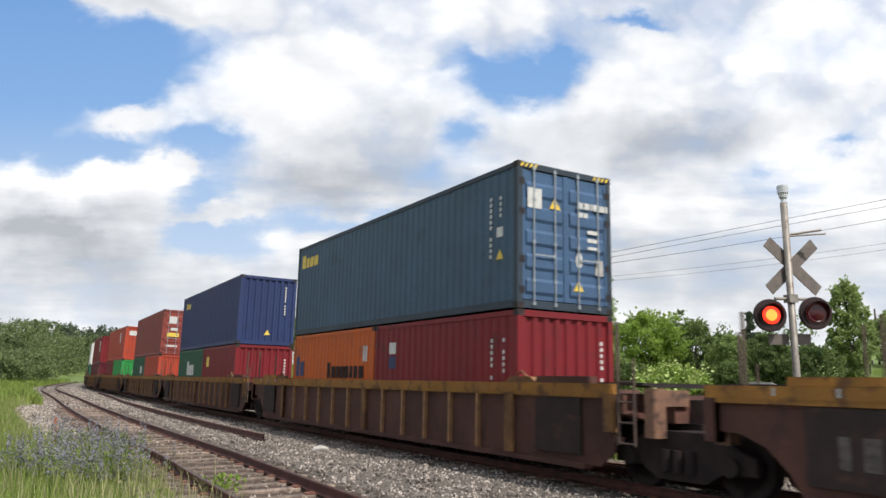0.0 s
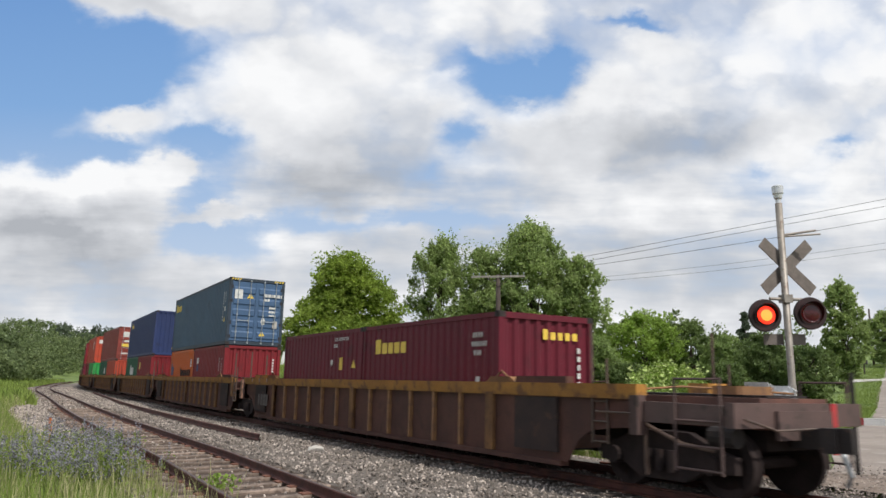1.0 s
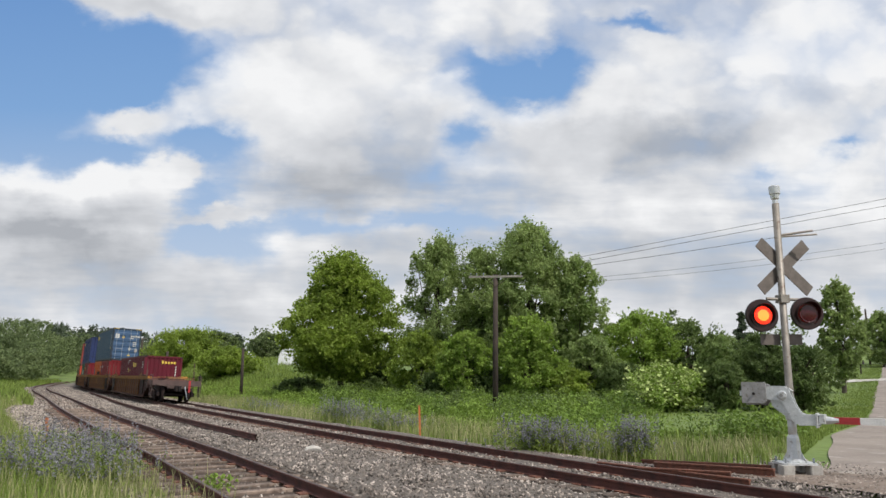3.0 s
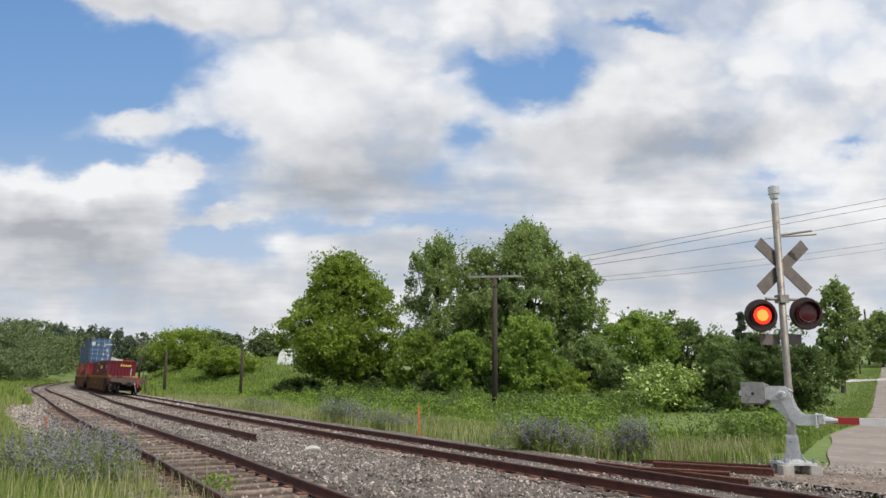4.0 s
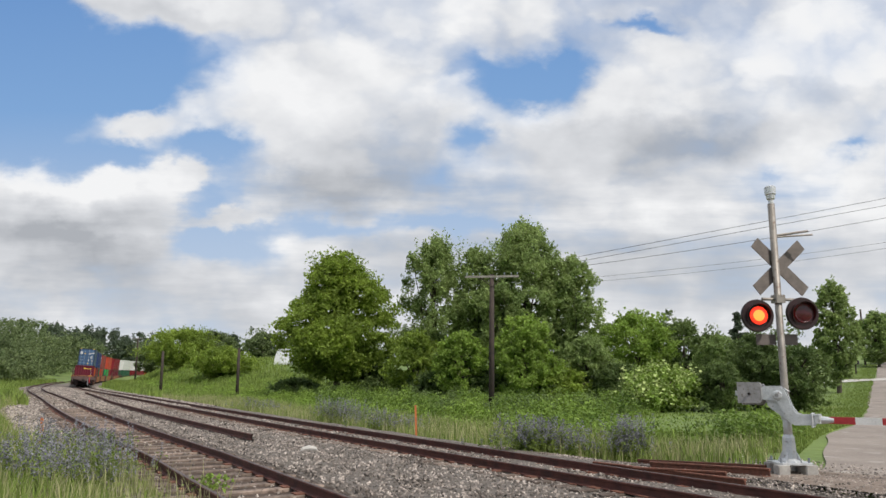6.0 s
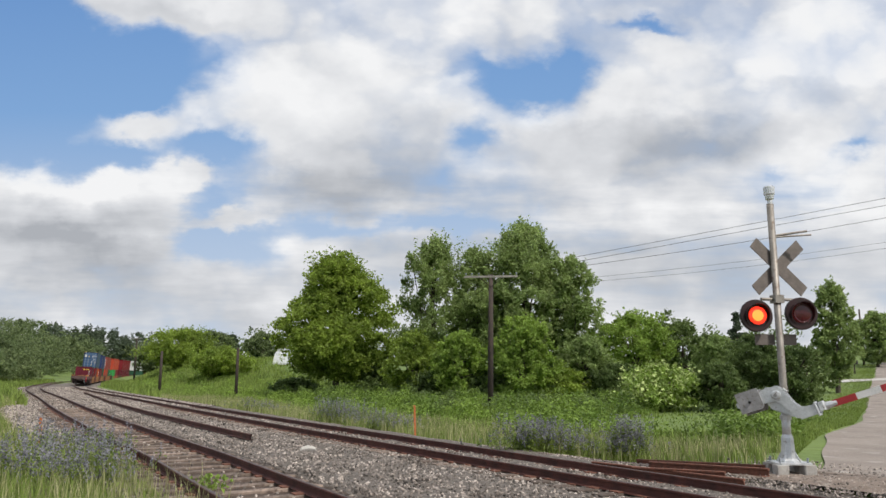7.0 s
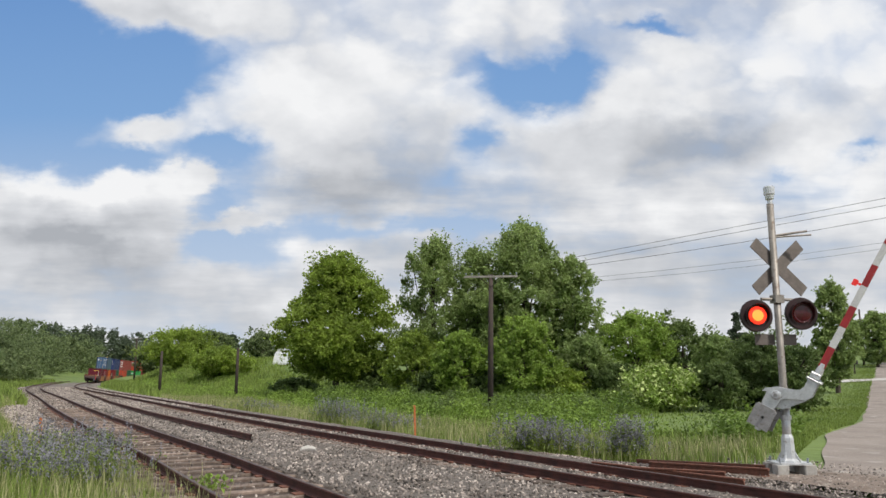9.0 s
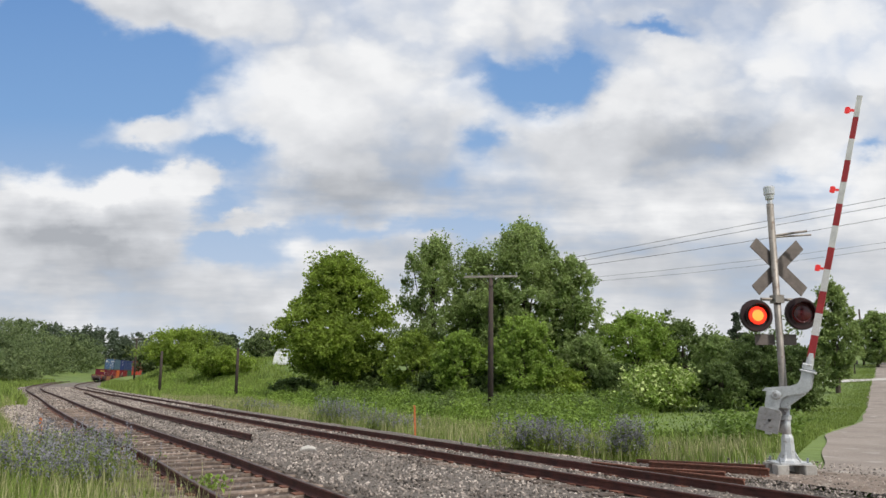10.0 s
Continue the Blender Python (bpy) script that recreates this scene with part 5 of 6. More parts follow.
# fixed drive case between the crank plates, on the mast
part("drive_case", Build().box(-0.2, 0.12, -0.13, 0.1, 1.28, 1.5, ch=0.03).prism([(-0.26, 1.5), (0.16, 1.5), (0.1, 1.56), (-0.2, 1.56)], "y", -0.15, 0.12), M_ALU, signal, "aluminium gate drive case", m=pose(-0.1, 0, 0, 0, 0, -33))
GATE = [(0, 0), (3, 0), (5.7, 0), (6.3, 2), (6.8, 14), (7.2, 25), (7.6, 36), (8.0, 44.5), (8.4, 51), (8.8, 57.5), (9.2, 64.3), (9.6, 70.4), (10, 76.2)]

# ---------------------------------------------------------------- poles, stakes, wires, old rails
def line_pole(x, y, top, radius, arm, label, lean=0.0):
    z = ground_z(x, y)
    root = thing("telegraph_pole", label, "utility pole", "old line-side poles", pose(x, y, z, 0, lean, 0))
    part("pole", Build().tube([(0, 0, -0.4), (0, 0, (top - z) * 0.5), (0, 0, top - z)], [radius, radius * 0.9, radius * 0.75], 10), M_POLEWOOD, root, smooth=True)
    if arm:
        h = top - z - 0.12
        part("crossarm", Build().box(-arm, arm, -0.13, -0.03, h - 0.06, h + 0.06), M_ARMWOOD, root, "bleached wooden crossarm", m=pose(0, 0, 0, 0, 0, -12))
        ins = Build().tube([(0, 0, 0.06), (0, 0, 0.14), (0, 0, 0.16), (0, 0, 0.22)], [0.015, 0.015, 0.045, 0.03], 8).data("insulator", M_GREYROD)
        for k in (-0.92, -0.7, -0.45, 0.45, 0.7, 0.92):
            part("insulator", ins, None, root, m=pose(k * arm, -0.08 - 0.21 * k * arm, h))
        part("brace", Build().tube([(-arm * 0.45, -0.1, h - 0.05), (0, -0.14, h - 0.6)], 0.02, 6).tube([(arm * 0.45, -0.1, h - 0.05), (0, -0.14, h - 0.6)], 0.02, 6), M_POLEWOOD, root)
    return root


line_pole(2.69, 42.1, 7.4, 0.17, 1.55, "dark wooden telegraph pole with a bleached crossarm", 0.6)
line_pole(-18.5, 67.1, 4.05, 0.15, 0, "dark bare telegraph pole in the verge")
line_pole(-31.0, 82, 4.2, 0.17, 0, "dark bare telegraph pole by the far curve")
line_pole(-53.7, 130, 8.0, 0.17, 1.0, "tall thin pole by the far curve")
for x, y, h in ((-0.86, 23.97, 0.95), (-9.98, 18.82, 0.8)):
    z = ground_z(x, y)
    tagged(part("survey_stake", Build().box(-0.03, 0.03, -0.02, 0.02, -0.2, h, pose(0, 0, 0, 3, -2, 0)), M_STAKE, m=pose(x, y, z)), "orange-topped wooden survey stake in the grass", "stake", "survey stakes")

# overhead wires, from a roadside pole to the far trees
for k, (z0, z1, sag) in enumerate(((23.3, 14.48, 0.05), (22.36, 13.9, -0.04), (20.92, 13.55, 0.32), (17.9, 12.32, 0.41), (17.2, 11.94, 0.54))):
    pts = [(56.8 - 45.3 * u, 84, z0 + (z1 - z0) * u - sag * 4 * u * (1 - u)) for u in np.linspace(0, 1, 14)]
    tagged(part("overhead_wire", Build().tube(pts, 0.028 if k < 3 else 0.017, 5), M_WIRE), "dark overhead wire strung above the trees", "wire", "overhead wires")

for x, y, top in ((56.8, 84.1, 23.8), (11.5, 84.1, 15.0)):
    line_pole(x, y, top, 0.2, 1.1 if x > 30 else 0, "tall wooden pole carrying overhead wires")

line_pole(62.3, 110, 11.6, 0.16, 0, "grey roadside pole among distant trees")
mbz = ground_z(47.0, 85)
mail = thing("mailbox", "dark mailbox on a post beside the road", "mailbox", m=pose(47.0, 85, mbz))
part("post", Build().box(-0.06, 0.06, -0.06, 0.06, -0.2, 1.1), M_POLEWOOD, mail)
part("box", Build().box(-0.35, 0.35, -0.3, 0.3, 1.1, 1.55, ch=0.1), M_BLACK, mail)

# pile of old rails and ties beside the line
rnd = random.Random(5)
RAIL_ENDS = (((4.18, 16.33), (5.94, 14.03), 0), ((4.15, 15.28), (5.74, 13.4), 0.02), ((3.1, 15.68), (5.07, 12.83), 0), ((3.62, 14.54), (4.97, 13.4), 0.03))
for k, (a, c, lift) in enumerate(RAIL_ENDS):
    a, c = vec(*a), vec(*c)
    z0, z1 = ground_z(*a) + 0.13 + lift, ground_z(*c) + 0.16 + lift
    rows = []
    for u in np.linspace(0, 1, 8):
        p = a + (c - a) * u
        nrm = vec(-(c - a)[1], (c - a)[0]) / np.linalg.norm(c - a)
        rows.append([(p[0] + nrm[0] * q, p[1] + nrm[1] * q, z0 + (z1 - z0) * u + w) for q, w in RAIL_PROFILE + RAIL_PROFILE[:1]])
    b = Build().sheet(rows)
    m_ = len(rows[0])
    b.f += [tuple(range(m_ - 1)), tuple(range(len(b.v) - 2, len(b.v) - m_ - 1, -1))]
    tagged(part("old_rail", b, M_STEELPLATE), "discarded rusty rail lying in a pile", "rail", "pile of old rails")

# ---------------------------------------------------------------- plants
def leaf_arrays(c, size, rng, up=0.4, slim=0.62):
    """Folded leaves at the points c: four corners and two triangles each."""
    n = len(c)
    d = rng.normal(size=(n, 3))
    d[:, 2] += up
    d /= np.linalg.norm(d, axis=1)[:, None]
    t = np.cross(d, rng.normal(size=(n, 3)))
    t /= np.linalg.norm(t, axis=1)[:, None]
    s = np.cross(d, t)
    k = (size * rng.uniform(0.6, 1.4, n))[:, None]
    v = np.stack([c - t * k * 0.5, c + s * k * slim * 0.5 + d * k * 0.12, c + t * k * 0.5, c - s * k * slim * 0.5 + d * k * 0.12], 1).reshape(-1, 3)
    i = np.arange(n) * 4
    f = np.concatenate([np.stack([i, i + 1, i + 2], 1), np.stack([i, i + 2, i + 3], 1)])
    return v, f


def crown_points(rng, n, radius, low, high, clumps, point=0.0, shell=0.75, cr=0.2, tall=0.8, rise=0.4):
    """Points along twigs that spread from clumps in an uneven, egg-shaped crown."""
    u = rng.uniform(-1, 1, clumps)
    a = rng.uniform(0, 2 * np.pi, clumps)
    q = rng.uniform(shell, 1.02, clumps)
    q[: clumps // 4] *= rng.uniform(0.3, 0.8, clumps // 4)
    off = rng.uniform(0, 60)
    lobe = np.array([noise.noise((1.5 * math.cos(w) + off, 1.5 * math.sin(w), 1.9 * z)) for w, z in zip(a, u)])
    taper = np.sqrt(np.maximum(1 - u * u, 0.02)) * (1 - point * (u + 1) / 2) * (1 + 0.42 * lobe)
    mid, half = (low + high) / 2, (high - low) / 2
    cc = np.stack([radius * taper * q * np.cos(a), radius * taper * q * np.sin(a), mid + half * u * (0.88 + 0.1 * q) * (1 + 0.1 * lobe)], 1)
    cs = radius * cr * np.exp(rng.normal(size=clumps) * 0.28)
    twigs = 11
    d = rng.normal(size=(clumps, twigs, 3)) + 0.55 * (cc / [radius, radius, 1e9] + [0, 0, rise * 1.6])[:, None]
    d /= np.linalg.norm(d, axis=2)[:, :, None]
    reach = cs[:, None] * rng.uniform(0.5, 1.3, (clumps, twigs))
    k, j = rng.integers(0, clumps, n), rng.integers(0, twigs, n)
    t = rng.uniform(0.05, 1, n) ** 0.9
    p = cc[k] + d[k, j] * (reach[k, j] * t)[:, None] * [1, 1, tall] + np.clip(rng.normal(size=(n, 3)), -1.6, 1.6) * (cs[k] * (0.3 - 0.22 * t))[:, None]
    return p, cc


def tree(label, x, y, top, radius, low, material, n, leaf, seed, point=0.0, clumps=260, trunk=0.16, category="tree", name="tree", cr=0.17, shell=0.5, extra=None, tall=0.8, rise=0.4):
    z = ground_z(x, y)
    rng = np.random.default_rng(seed)
    h = top - z
    root = thing(name, label, category, "trees and shrubs", pose(x, y, z, 0, 0, 0))
    pts, cc = crown_points(rng, n, radius, low, h - 0.1 * radius, clumps, point, shell, cr, tall, rise)
    pts[:, 2] = np.maximum(pts[:, 2], 0.05)
    part("crown", arrays("crown", *leaf_arrays(pts, leaf, rng), material), None, root)
    if extra:
        p2 = cc[rng.integers(0, len(cc), extra[1])] * [1.06, 1.06, 1.03] + rng.normal(size=(extra[1], 3)) * radius * 0.09
        p2[:, 2] = np.maximum(p2[:, 2], 0.3)
        part("blossom", arrays("blossom", *leaf_arrays(p2, extra[2], rng, 1.5, 0.95), extra[0]), None, root, "cream blossom heads")
    b = Build()
    ht = low + (h - low) * 0.55
    b.tube([(0, 0, -0.3), (0.03 * h * 0.2, 0, ht * 0.4), (rng.normal() * 0.15, rng.normal() * 0.15, ht), (0, 0, h * 0.85)], [trunk * 1.3, trunk, trunk * 0.6, trunk * 0.12], 9)
    for k in range(min(14, len(cc))):
        e = cc[k * len(cc) // 14]
        s = (0, 0, low * 0.6 + (ht - low * 0.6) * ((k * 0.37) % 1))
        mid = ((e[0]) * 0.5, (e[1]) * 0.5, (s[2] + e[2]) * 0.5 + 0.1)
        b.tube([s, mid, tuple(e)], [trunk * 0.42, trunk * 0.26, trunk * 0.08], 6)
    part("trunk", b, M_BARK, root)
    return root
tree("large round-crowned green maple on the meadow edge", -8.9, 62, 12.1, 5.9, 1.5, M_LEAF_A, 66000, 0.25, 57, point=0.42, clumps=300, cr=0.17, tall=0.6, rise=0.1, trunk=0.24)
tree("tall airy grey-green poplar tree in a clump", -0.9, 66, 14.0, 5.0, 1.4, M_LEAF_B, 40000, 0.21, 12, point=0.45, shell=0.45, clumps=170, cr=0.16, tall=1.7, rise=1.4, trunk=0.22)
tree("very tall pointed green poplar", 7.0, 63, 14.9, 6.2, 0.92, M_LEAF_B, 74000, 0.23, 13, point=0.5, clumps=380, cr=0.13, tall=1.3, rise=1.0, trunk=0.25)
tree("tall green poplar beside a taller one", 10.7, 61, 11.6, 3.2, 1.19, M_LEAF_B, 26000, 0.23, 14, point=0.3, tall=1.3, rise=1.0)
tree("tall green poplar tree in a clump", 3.0, 65, 12.9, 3.6, 1.01, M_LEAF_B, 24000, 0.23, 15, point=0.35, tall=1.4, rise=1.2)
tree("dark spiky spruce behind the hedgerow", 22.3, 56, 6.7, 2.3, 0.3, M_CONIFER, 15000, 0.16, 61, point=1.0, clumps=170, cr=0.1, tall=0.4, rise=0.0)
tree("bright yellow-green shrubby tree beside the pole", 5.4, 50, 5.8, 2.62, 0.18, M_LEAF_D, 19000, 0.20, 16, point=0.2)
tree("bright green shrubby tree below the poplars", 1.2, 52, 4.9, 2.20, 0.15, M_LEAF_D, 13680, 0.20, 17, point=0.2)
tree("green shrubby tree beneath the poplars", -2.1, 56, 5.0, 2.37, 0.16, M_LEAF_A, 13680, 0.21, 18, point=0.1)
tree("mid-green shrubby tree below the poplars", 10.0, 52, 4.6, 2.42, 0.14, M_LEAF_B, 13680, 0.20, 19, point=0.2)
tree("rounded green tree in the hedgerow", 15.0, 58, 6.9, 3.53, 0.21, M_LEAF_D, 19760, 0.23, 20, point=0.1)
tree("dark green thorny tree in the hedgerow", 19.6, 60, 6.2, 3.04, 0.19, M_LEAF_C, 13680, 0.23, 21, point=0.1)
tree("pale green shrub in the hedgerow", 18.4, 50, 4.5, 1.90, 0.14, M_LEAF_B, 10640, 0.20, 22, point=0.2)
tree("dark green dense shrub in the hedgerow", 17.7, 42, 4.2, 2.20, 0.09, M_LEAF_C, 15960, 0.16, 23, point=0.25)
tree("low dark green shrub in the hedgerow", 14.8, 40, 2.5, 1.52, 0.05, M_LEAF_C, 9880, 0.15, 24)
tree("dark green shrub behind the signal", 18.8, 40, 3.4, 1.86, 0.07, M_LEAF_C, 13680, 0.16, 25)
tree("narrow dark green tree by the road", 31.7, 60, 9.3, 2.1, 1.0, M_LEAF_B, 26000, 0.2, 26, point=0.25, tall=1.2, rise=0.8)
tree("distant green tree above the road", 61.4, 105, 10.8, 3.19, 0.55, M_LEAF_B, 9880, 0.37, 27)
tree("distant green tree above the road", 70.2, 112, 10.8, 4.73, 0.55, M_LEAF_B, 9880, 0.37, 28)
tree("flowering elder shrub with cream blossom", 12.0, 41, 2.3, 2.29, 0.05, M_LEAF_D, 11400, 0.14, 29, extra=(M_BLOSSOM, 3800, 0.17))
tree("rounded green tree by the far bank", -39.3, 112, 8.7, 5.87, 0.18, M_LEAF_A, 22000, 0.29, 30)
tree("dark green tree by the far bank", -36.2, 116, 8.5, 4.12, 0.17, M_LEAF_FAR, 11400, 0.37, 31)
tree("spreading green shrub on the bank", -27.2, 92, 5.2, 4.0, 0.11, M_LEAF_A, 18000, 0.24, 32)
tree("dark conical evergreen on the ridge", -39.7, 140, 9.4, 2.01, 0.19, M_CONIFER, 6840, 0.33, 33, point=0.6)
tree("distant dark tree on the ridge", -32.9, 135, 9.5, 3.19, 0.19, M_LEAF_FAR, 8360, 0.37, 34)
tree("distant green tree on the ridge", -52.9, 135, 7.4, 3.19, 0.15, M_LEAF_FAR, 7600, 0.37, 35)
tree("dark undergrowth shrub beneath taller trees", -6.0, 64, 2.8, 2.43, 0.06, M_LEAF_C, 9880, 0.20, 36)
tree("low dark shrub on the slope", -12.9, 66, 1.5, 2.01, 0.03, M_LEAF_C, 6840, 0.20, 37)
tree("dark undergrowth shrub beneath taller trees", 11.5, 50, 2.6, 1.90, 0.06, M_LEAF_C, 9880, 0.18, 38)
tree("green undergrowth shrub beneath taller trees", 7.8, 50, 2.2, 2.11, 0.05, M_LEAF_A, 9880, 0.18, 39)
tree("dark undergrowth shrub beneath taller trees", 3.4, 52, 2.2, 1.98, 0.05, M_LEAF_C, 9880, 0.18, 40)
tree("dark undergrowth shrub beneath taller trees", -0.3, 54, 2.1, 2.05, 0.05, M_LEAF_C, 9880, 0.18, 41)
rnd = random.Random(8)

def woods(label, spots, material, leaf, seed, conifer=False):
    """Far woodland as one mass of many crowns."""
    rng = np.random.default_rng(seed)
    vs, fs, n0 = [], [], 0
    for x, y, h, r, n in spots:
        if abs(float(place_of(x, y)[1][0]) + 2.5) < 5.5 + r:
            continue
        z = ground_z(x, y)
        p, _ = crown_points(rng, n, r, 0.05 * h, h, 22, 0.85 if conifer else 0.15, 0.6, 0.3)
        v, f = leaf_arrays(p + [x, y, z], leaf, rng)
        vs.append(v)
        fs.append(f + n0)
        n0 += len(v)
    return tagged(part("woods", arrays("woods", np.concatenate(vs), np.concatenate(fs), material)), label, "woods", kind="stuff")


rng = np.random.default_rng(31)
spots = []
for k in range(95):
    q = radians(rng.uniform(-38, -20.6))
    r = rng.uniform(245, 320)
    spots.append((r * math.sin(q), r * math.cos(q), rng.uniform(8.5, 11.5) + 2.0 * (q < -0.5), rng.uniform(4, 7), 900))
woods("dark broad-leaved woods behind the far curve", spots, M_LEAF_FAR, 0.6, 44)
rng = np.random.default_rng(3)
spots = []
for k in range(120):
    q = radians(rng.uniform(-38, -25.9))
    r = rng.uniform(150, 235)
    spots.append((r * math.sin(q), r * math.cos(q), rng.uniform(6.0, 9.5) * (1 - 0.35 * (r < 180)), rng.uniform(3.5, 6), 1200))
woods("dense green woods on the far hillside", spots, M_LEAF_FAR, 0.48, 4)
spots = []
for k in range(75):
    q = radians(rng.uniform(-28.5, -21.3))
    r = rng.uniform(300, 380)
    spots.append((r * math.sin(q), r * math.cos(q), rng.uniform(10, 13.5), rng.uniform(3, 5), 520))
woods("dark conifers along the far ridge", spots, M_CONIFER, 0.7, 5, True)
spots = []
for k in range(60):
    q = radians(rng.uniform(-24, 40))
    r = rng.uniform(190, 330)
    spots.append((r * math.sin(q), r * math.cos(q), rng.uniform(8, 13), rng.uniform(4, 8), 320))
woods("distant tree line behind the meadow", spots, M_LEAF_FAR, 0.9, 6)
spots = []
for k in range(22):
    s, d = rng.uniform(45, 150), siding(60) - rng.uniform(14, 34)
    x, y = beside(s, d)
    spots.append((x, y, rng.uniform(1.5, 4), rng.uniform(1.5, 3), 500))
woods("scrub on the bank left of the siding", spots, M_LEAF_D, 0.3, 7)


def blades(name, label, category, pts, heights, width, material, seed, lean=0.35):
    """Grass: bent blades of three triangles each."""
    rng = np.random.default_rng(seed)
    n = len(pts)
    z = terrain(pts[:, 0], pts[:, 1])
    base = np.column_stack([pts, z - 0.02])
    a = rng.uniform(0, 2 * np.pi, n)
    side = np.stack([np.cos(a), np.sin(a), 0 * a], 1) * width * 0.5
    b = rng.uniform(0, 2 * np.pi, n)
    out = np.stack([np.cos(b), np.sin(b), 0 * b], 1)
    h = heights[:, None]
    bend = (lean * rng.uniform(0.2, 1, n))[:, None]
    up = np.array([0, 0, 1.0])
    p1 = base + up * h * 0.55 + out * h * bend * 0.3
    p2 = base + up * h * (1 - 0.2 * bend) + out * h * bend
    v = np.stack([base - side, base + side, p1 - side * 0.7, p1 + side * 0.7, p2], 1).reshape(-1, 3)
    i = np.arange(n) * 5
    f = np.concatenate([np.stack([i, i + 1, i + 3], 1), np.stack([i, i + 3, i + 2], 1), np.stack([i + 2, i + 3, i + 4], 1)])
    return tagged(part(name, arrays(name, v, f, material)), label, category, kind="stuff")


def band(rng, n, s0, s1, d0, d1, power=1.0):
    s = s0 + (s1 - s0) * rng.uniform(0, 1, n) ** power
    d = rng.uniform(d0, d1, n)
    x, y = beside(s, d)
    return np.stack([x, y], 1), s, d


def mown(p):
    """Short lawn along the road, long grass elsewhere."""
    c = (p[:, 0] - ROAD_EDGE[0]) * ROAD_DIR[1] - (p[:, 1] - ROAD_EDGE[1]) * ROAD_DIR[0]
    a = (p[:, 0] - ROAD_EDGE[0]) * ROAD_DIR[0] + (p[:, 1] - ROAD_EDGE[1]) * ROAD_DIR[1]
    return 1 - 0.8 * smooth(-11, -7, c) * smooth(2, 7, a)


def off_road(p):
    c = (p[:, 0] - ROAD_EDGE[0]) * ROAD_DIR[1] - (p[:, 1] - ROAD_EDGE[1]) * ROAD_DIR[0]
    return c < rng.uniform(-1.9, -0.4, len(p))


# verge beyond the line
p, s, d = band(rng, 52000, -6, 62, 3.0, 13, 1.3)
p = p[off_road(p) & (np.hypot(p[:, 0] - MX, p[:, 1] - MY) > 0.9) & ~((s < 9) & (d < 4.2 - 0.12 * s))]
patch = np.array([0.78 + 0.8 * noise.noise((a * 0.7, c * 0.7, 3.0)) for a, c in p])
blades("grass_verge", "green and straw-coloured verge grass beyond the line", "grass", p, rng.uniform(0.15, 0.52, len(p)) * mown(p) * patch, 0.03, M_GRASS, 1)
p, s, d = band(rng, 17000, -6, 62, 2.6, 8, 1.3)
p = p[off_road(p) & ~((s < 9) & (d < 4.2 - 0.12 * s))]
blades("dry_grass_verge", "pale dry grass stalks beside the ballast", "grass", p, rng.uniform(0.25, 0.6, len(p)) * mown(p), 0.02, M_DRYGRASS, 2)
p, s, d = band(rng, 26000, 8, 130, 9, 30, 1.0)
p = p[off_road(p)]
blades("meadow_grass", "long green meadow grass", "grass", p, rng.uniform(0.3, 0.7, len(p)) * mown(p), 0.07, M_GRASS, 3)
p, s, d = band(rng, 16000, 60, 190, 2.8, 22, 1.0)
blades("bank_grass", "bright green grass on the bank inside the curve", "grass", p, rng.uniform(0.35, 0.8, len(p)), 0.13, M_GRASS, 13)
s = rng.uniform(45, 190, 15000)
d = np.array(siding(s)) - 1.8 - rng.uniform(0, 1, len(s)) ** 1.3 * 30
x, y = beside(s, d)
p = np.stack([x, y], 1)
blades("far_bank_grass", "rough green grass on the bank left of the siding", "grass", p, rng.uniform(0.3, 0.9, len(p)), 0.14, M_GRASS, 14)
q = -2 + 112 * rng.uniform(0, 1, 26000) ** 1.6
w = np.interp(q, [-2, 4, 12, 30, 60], [-0.4, -0.4, 0.2, 0.25, 0.0]) - np.abs(rng.normal(size=len(q))) * 1.6
p = ROAD_EDGE + ROAD_DIR * q[:, None] + ROAD_OUT * w[:, None]
p = p[(np.hypot(p[:, 0] - MX, p[:, 1] - MY) > 1.4)]
blades("roadside_grass", "short green grass along the road edge", "grass", p, rng.uniform(0.05, 0.16, len(p)), 0.04, M_GRASS, 16)
# left of the siding
q = rng.uniform(0, 1, 60000)
s = -2 + 60 * q ** 2.2
d = np.array(siding(s)) - np.interp(s, [0, 9, 14, 22, 36, 50, 70], [1.15, 1.25, 1.8, 2.9, 3.3, 2.6, 1.3]) - 10 * rng.uniform(0, 1, len(s)) ** 1.2
x, y = beside(s, d)
p = np.stack([x, y], 1)
blades("grass_bank", "tall fresh grass left of the siding", "grass", p, rng.uniform(0.22, 0.6, len(p)) * (0.35 + 0.65 * smooth(0, 2.6, np.array(siding(s)) - 1.3 - d)), 0.024, M_GRASS, 4)
p2 = p[:24000] + rng.normal(size=(24000, 2)) * 0.3
blades("dry_grass_bank", "straw-coloured grass stalks left of the siding", "grass", p2, rng.uniform(0.25, 0.65, len(p2)), 0.014, M_DRYGRASS, 5)


def leafy(name, label, pts, heights, leaf, material, seed, per=8):
    """Broad-leaved weeds: several leaves up each stalk."""
    rng = np.random.default_rng(seed)
    z = terrain(pts[:, 0], pts[:, 1])
    k = rng.integers(0, len(pts), len(pts) * per)
    c = np.column_stack([pts[k] + rng.normal(size=(len(k), 2)) * 0.14, z[k] + heights[k] * rng.uniform(0.15, 1, len(k)) ** 0.7])
    return tagged(part(name, arrays(name, *leaf_arrays(c, leaf, rng, 1.2), material)), label, "weeds", kind="stuff")


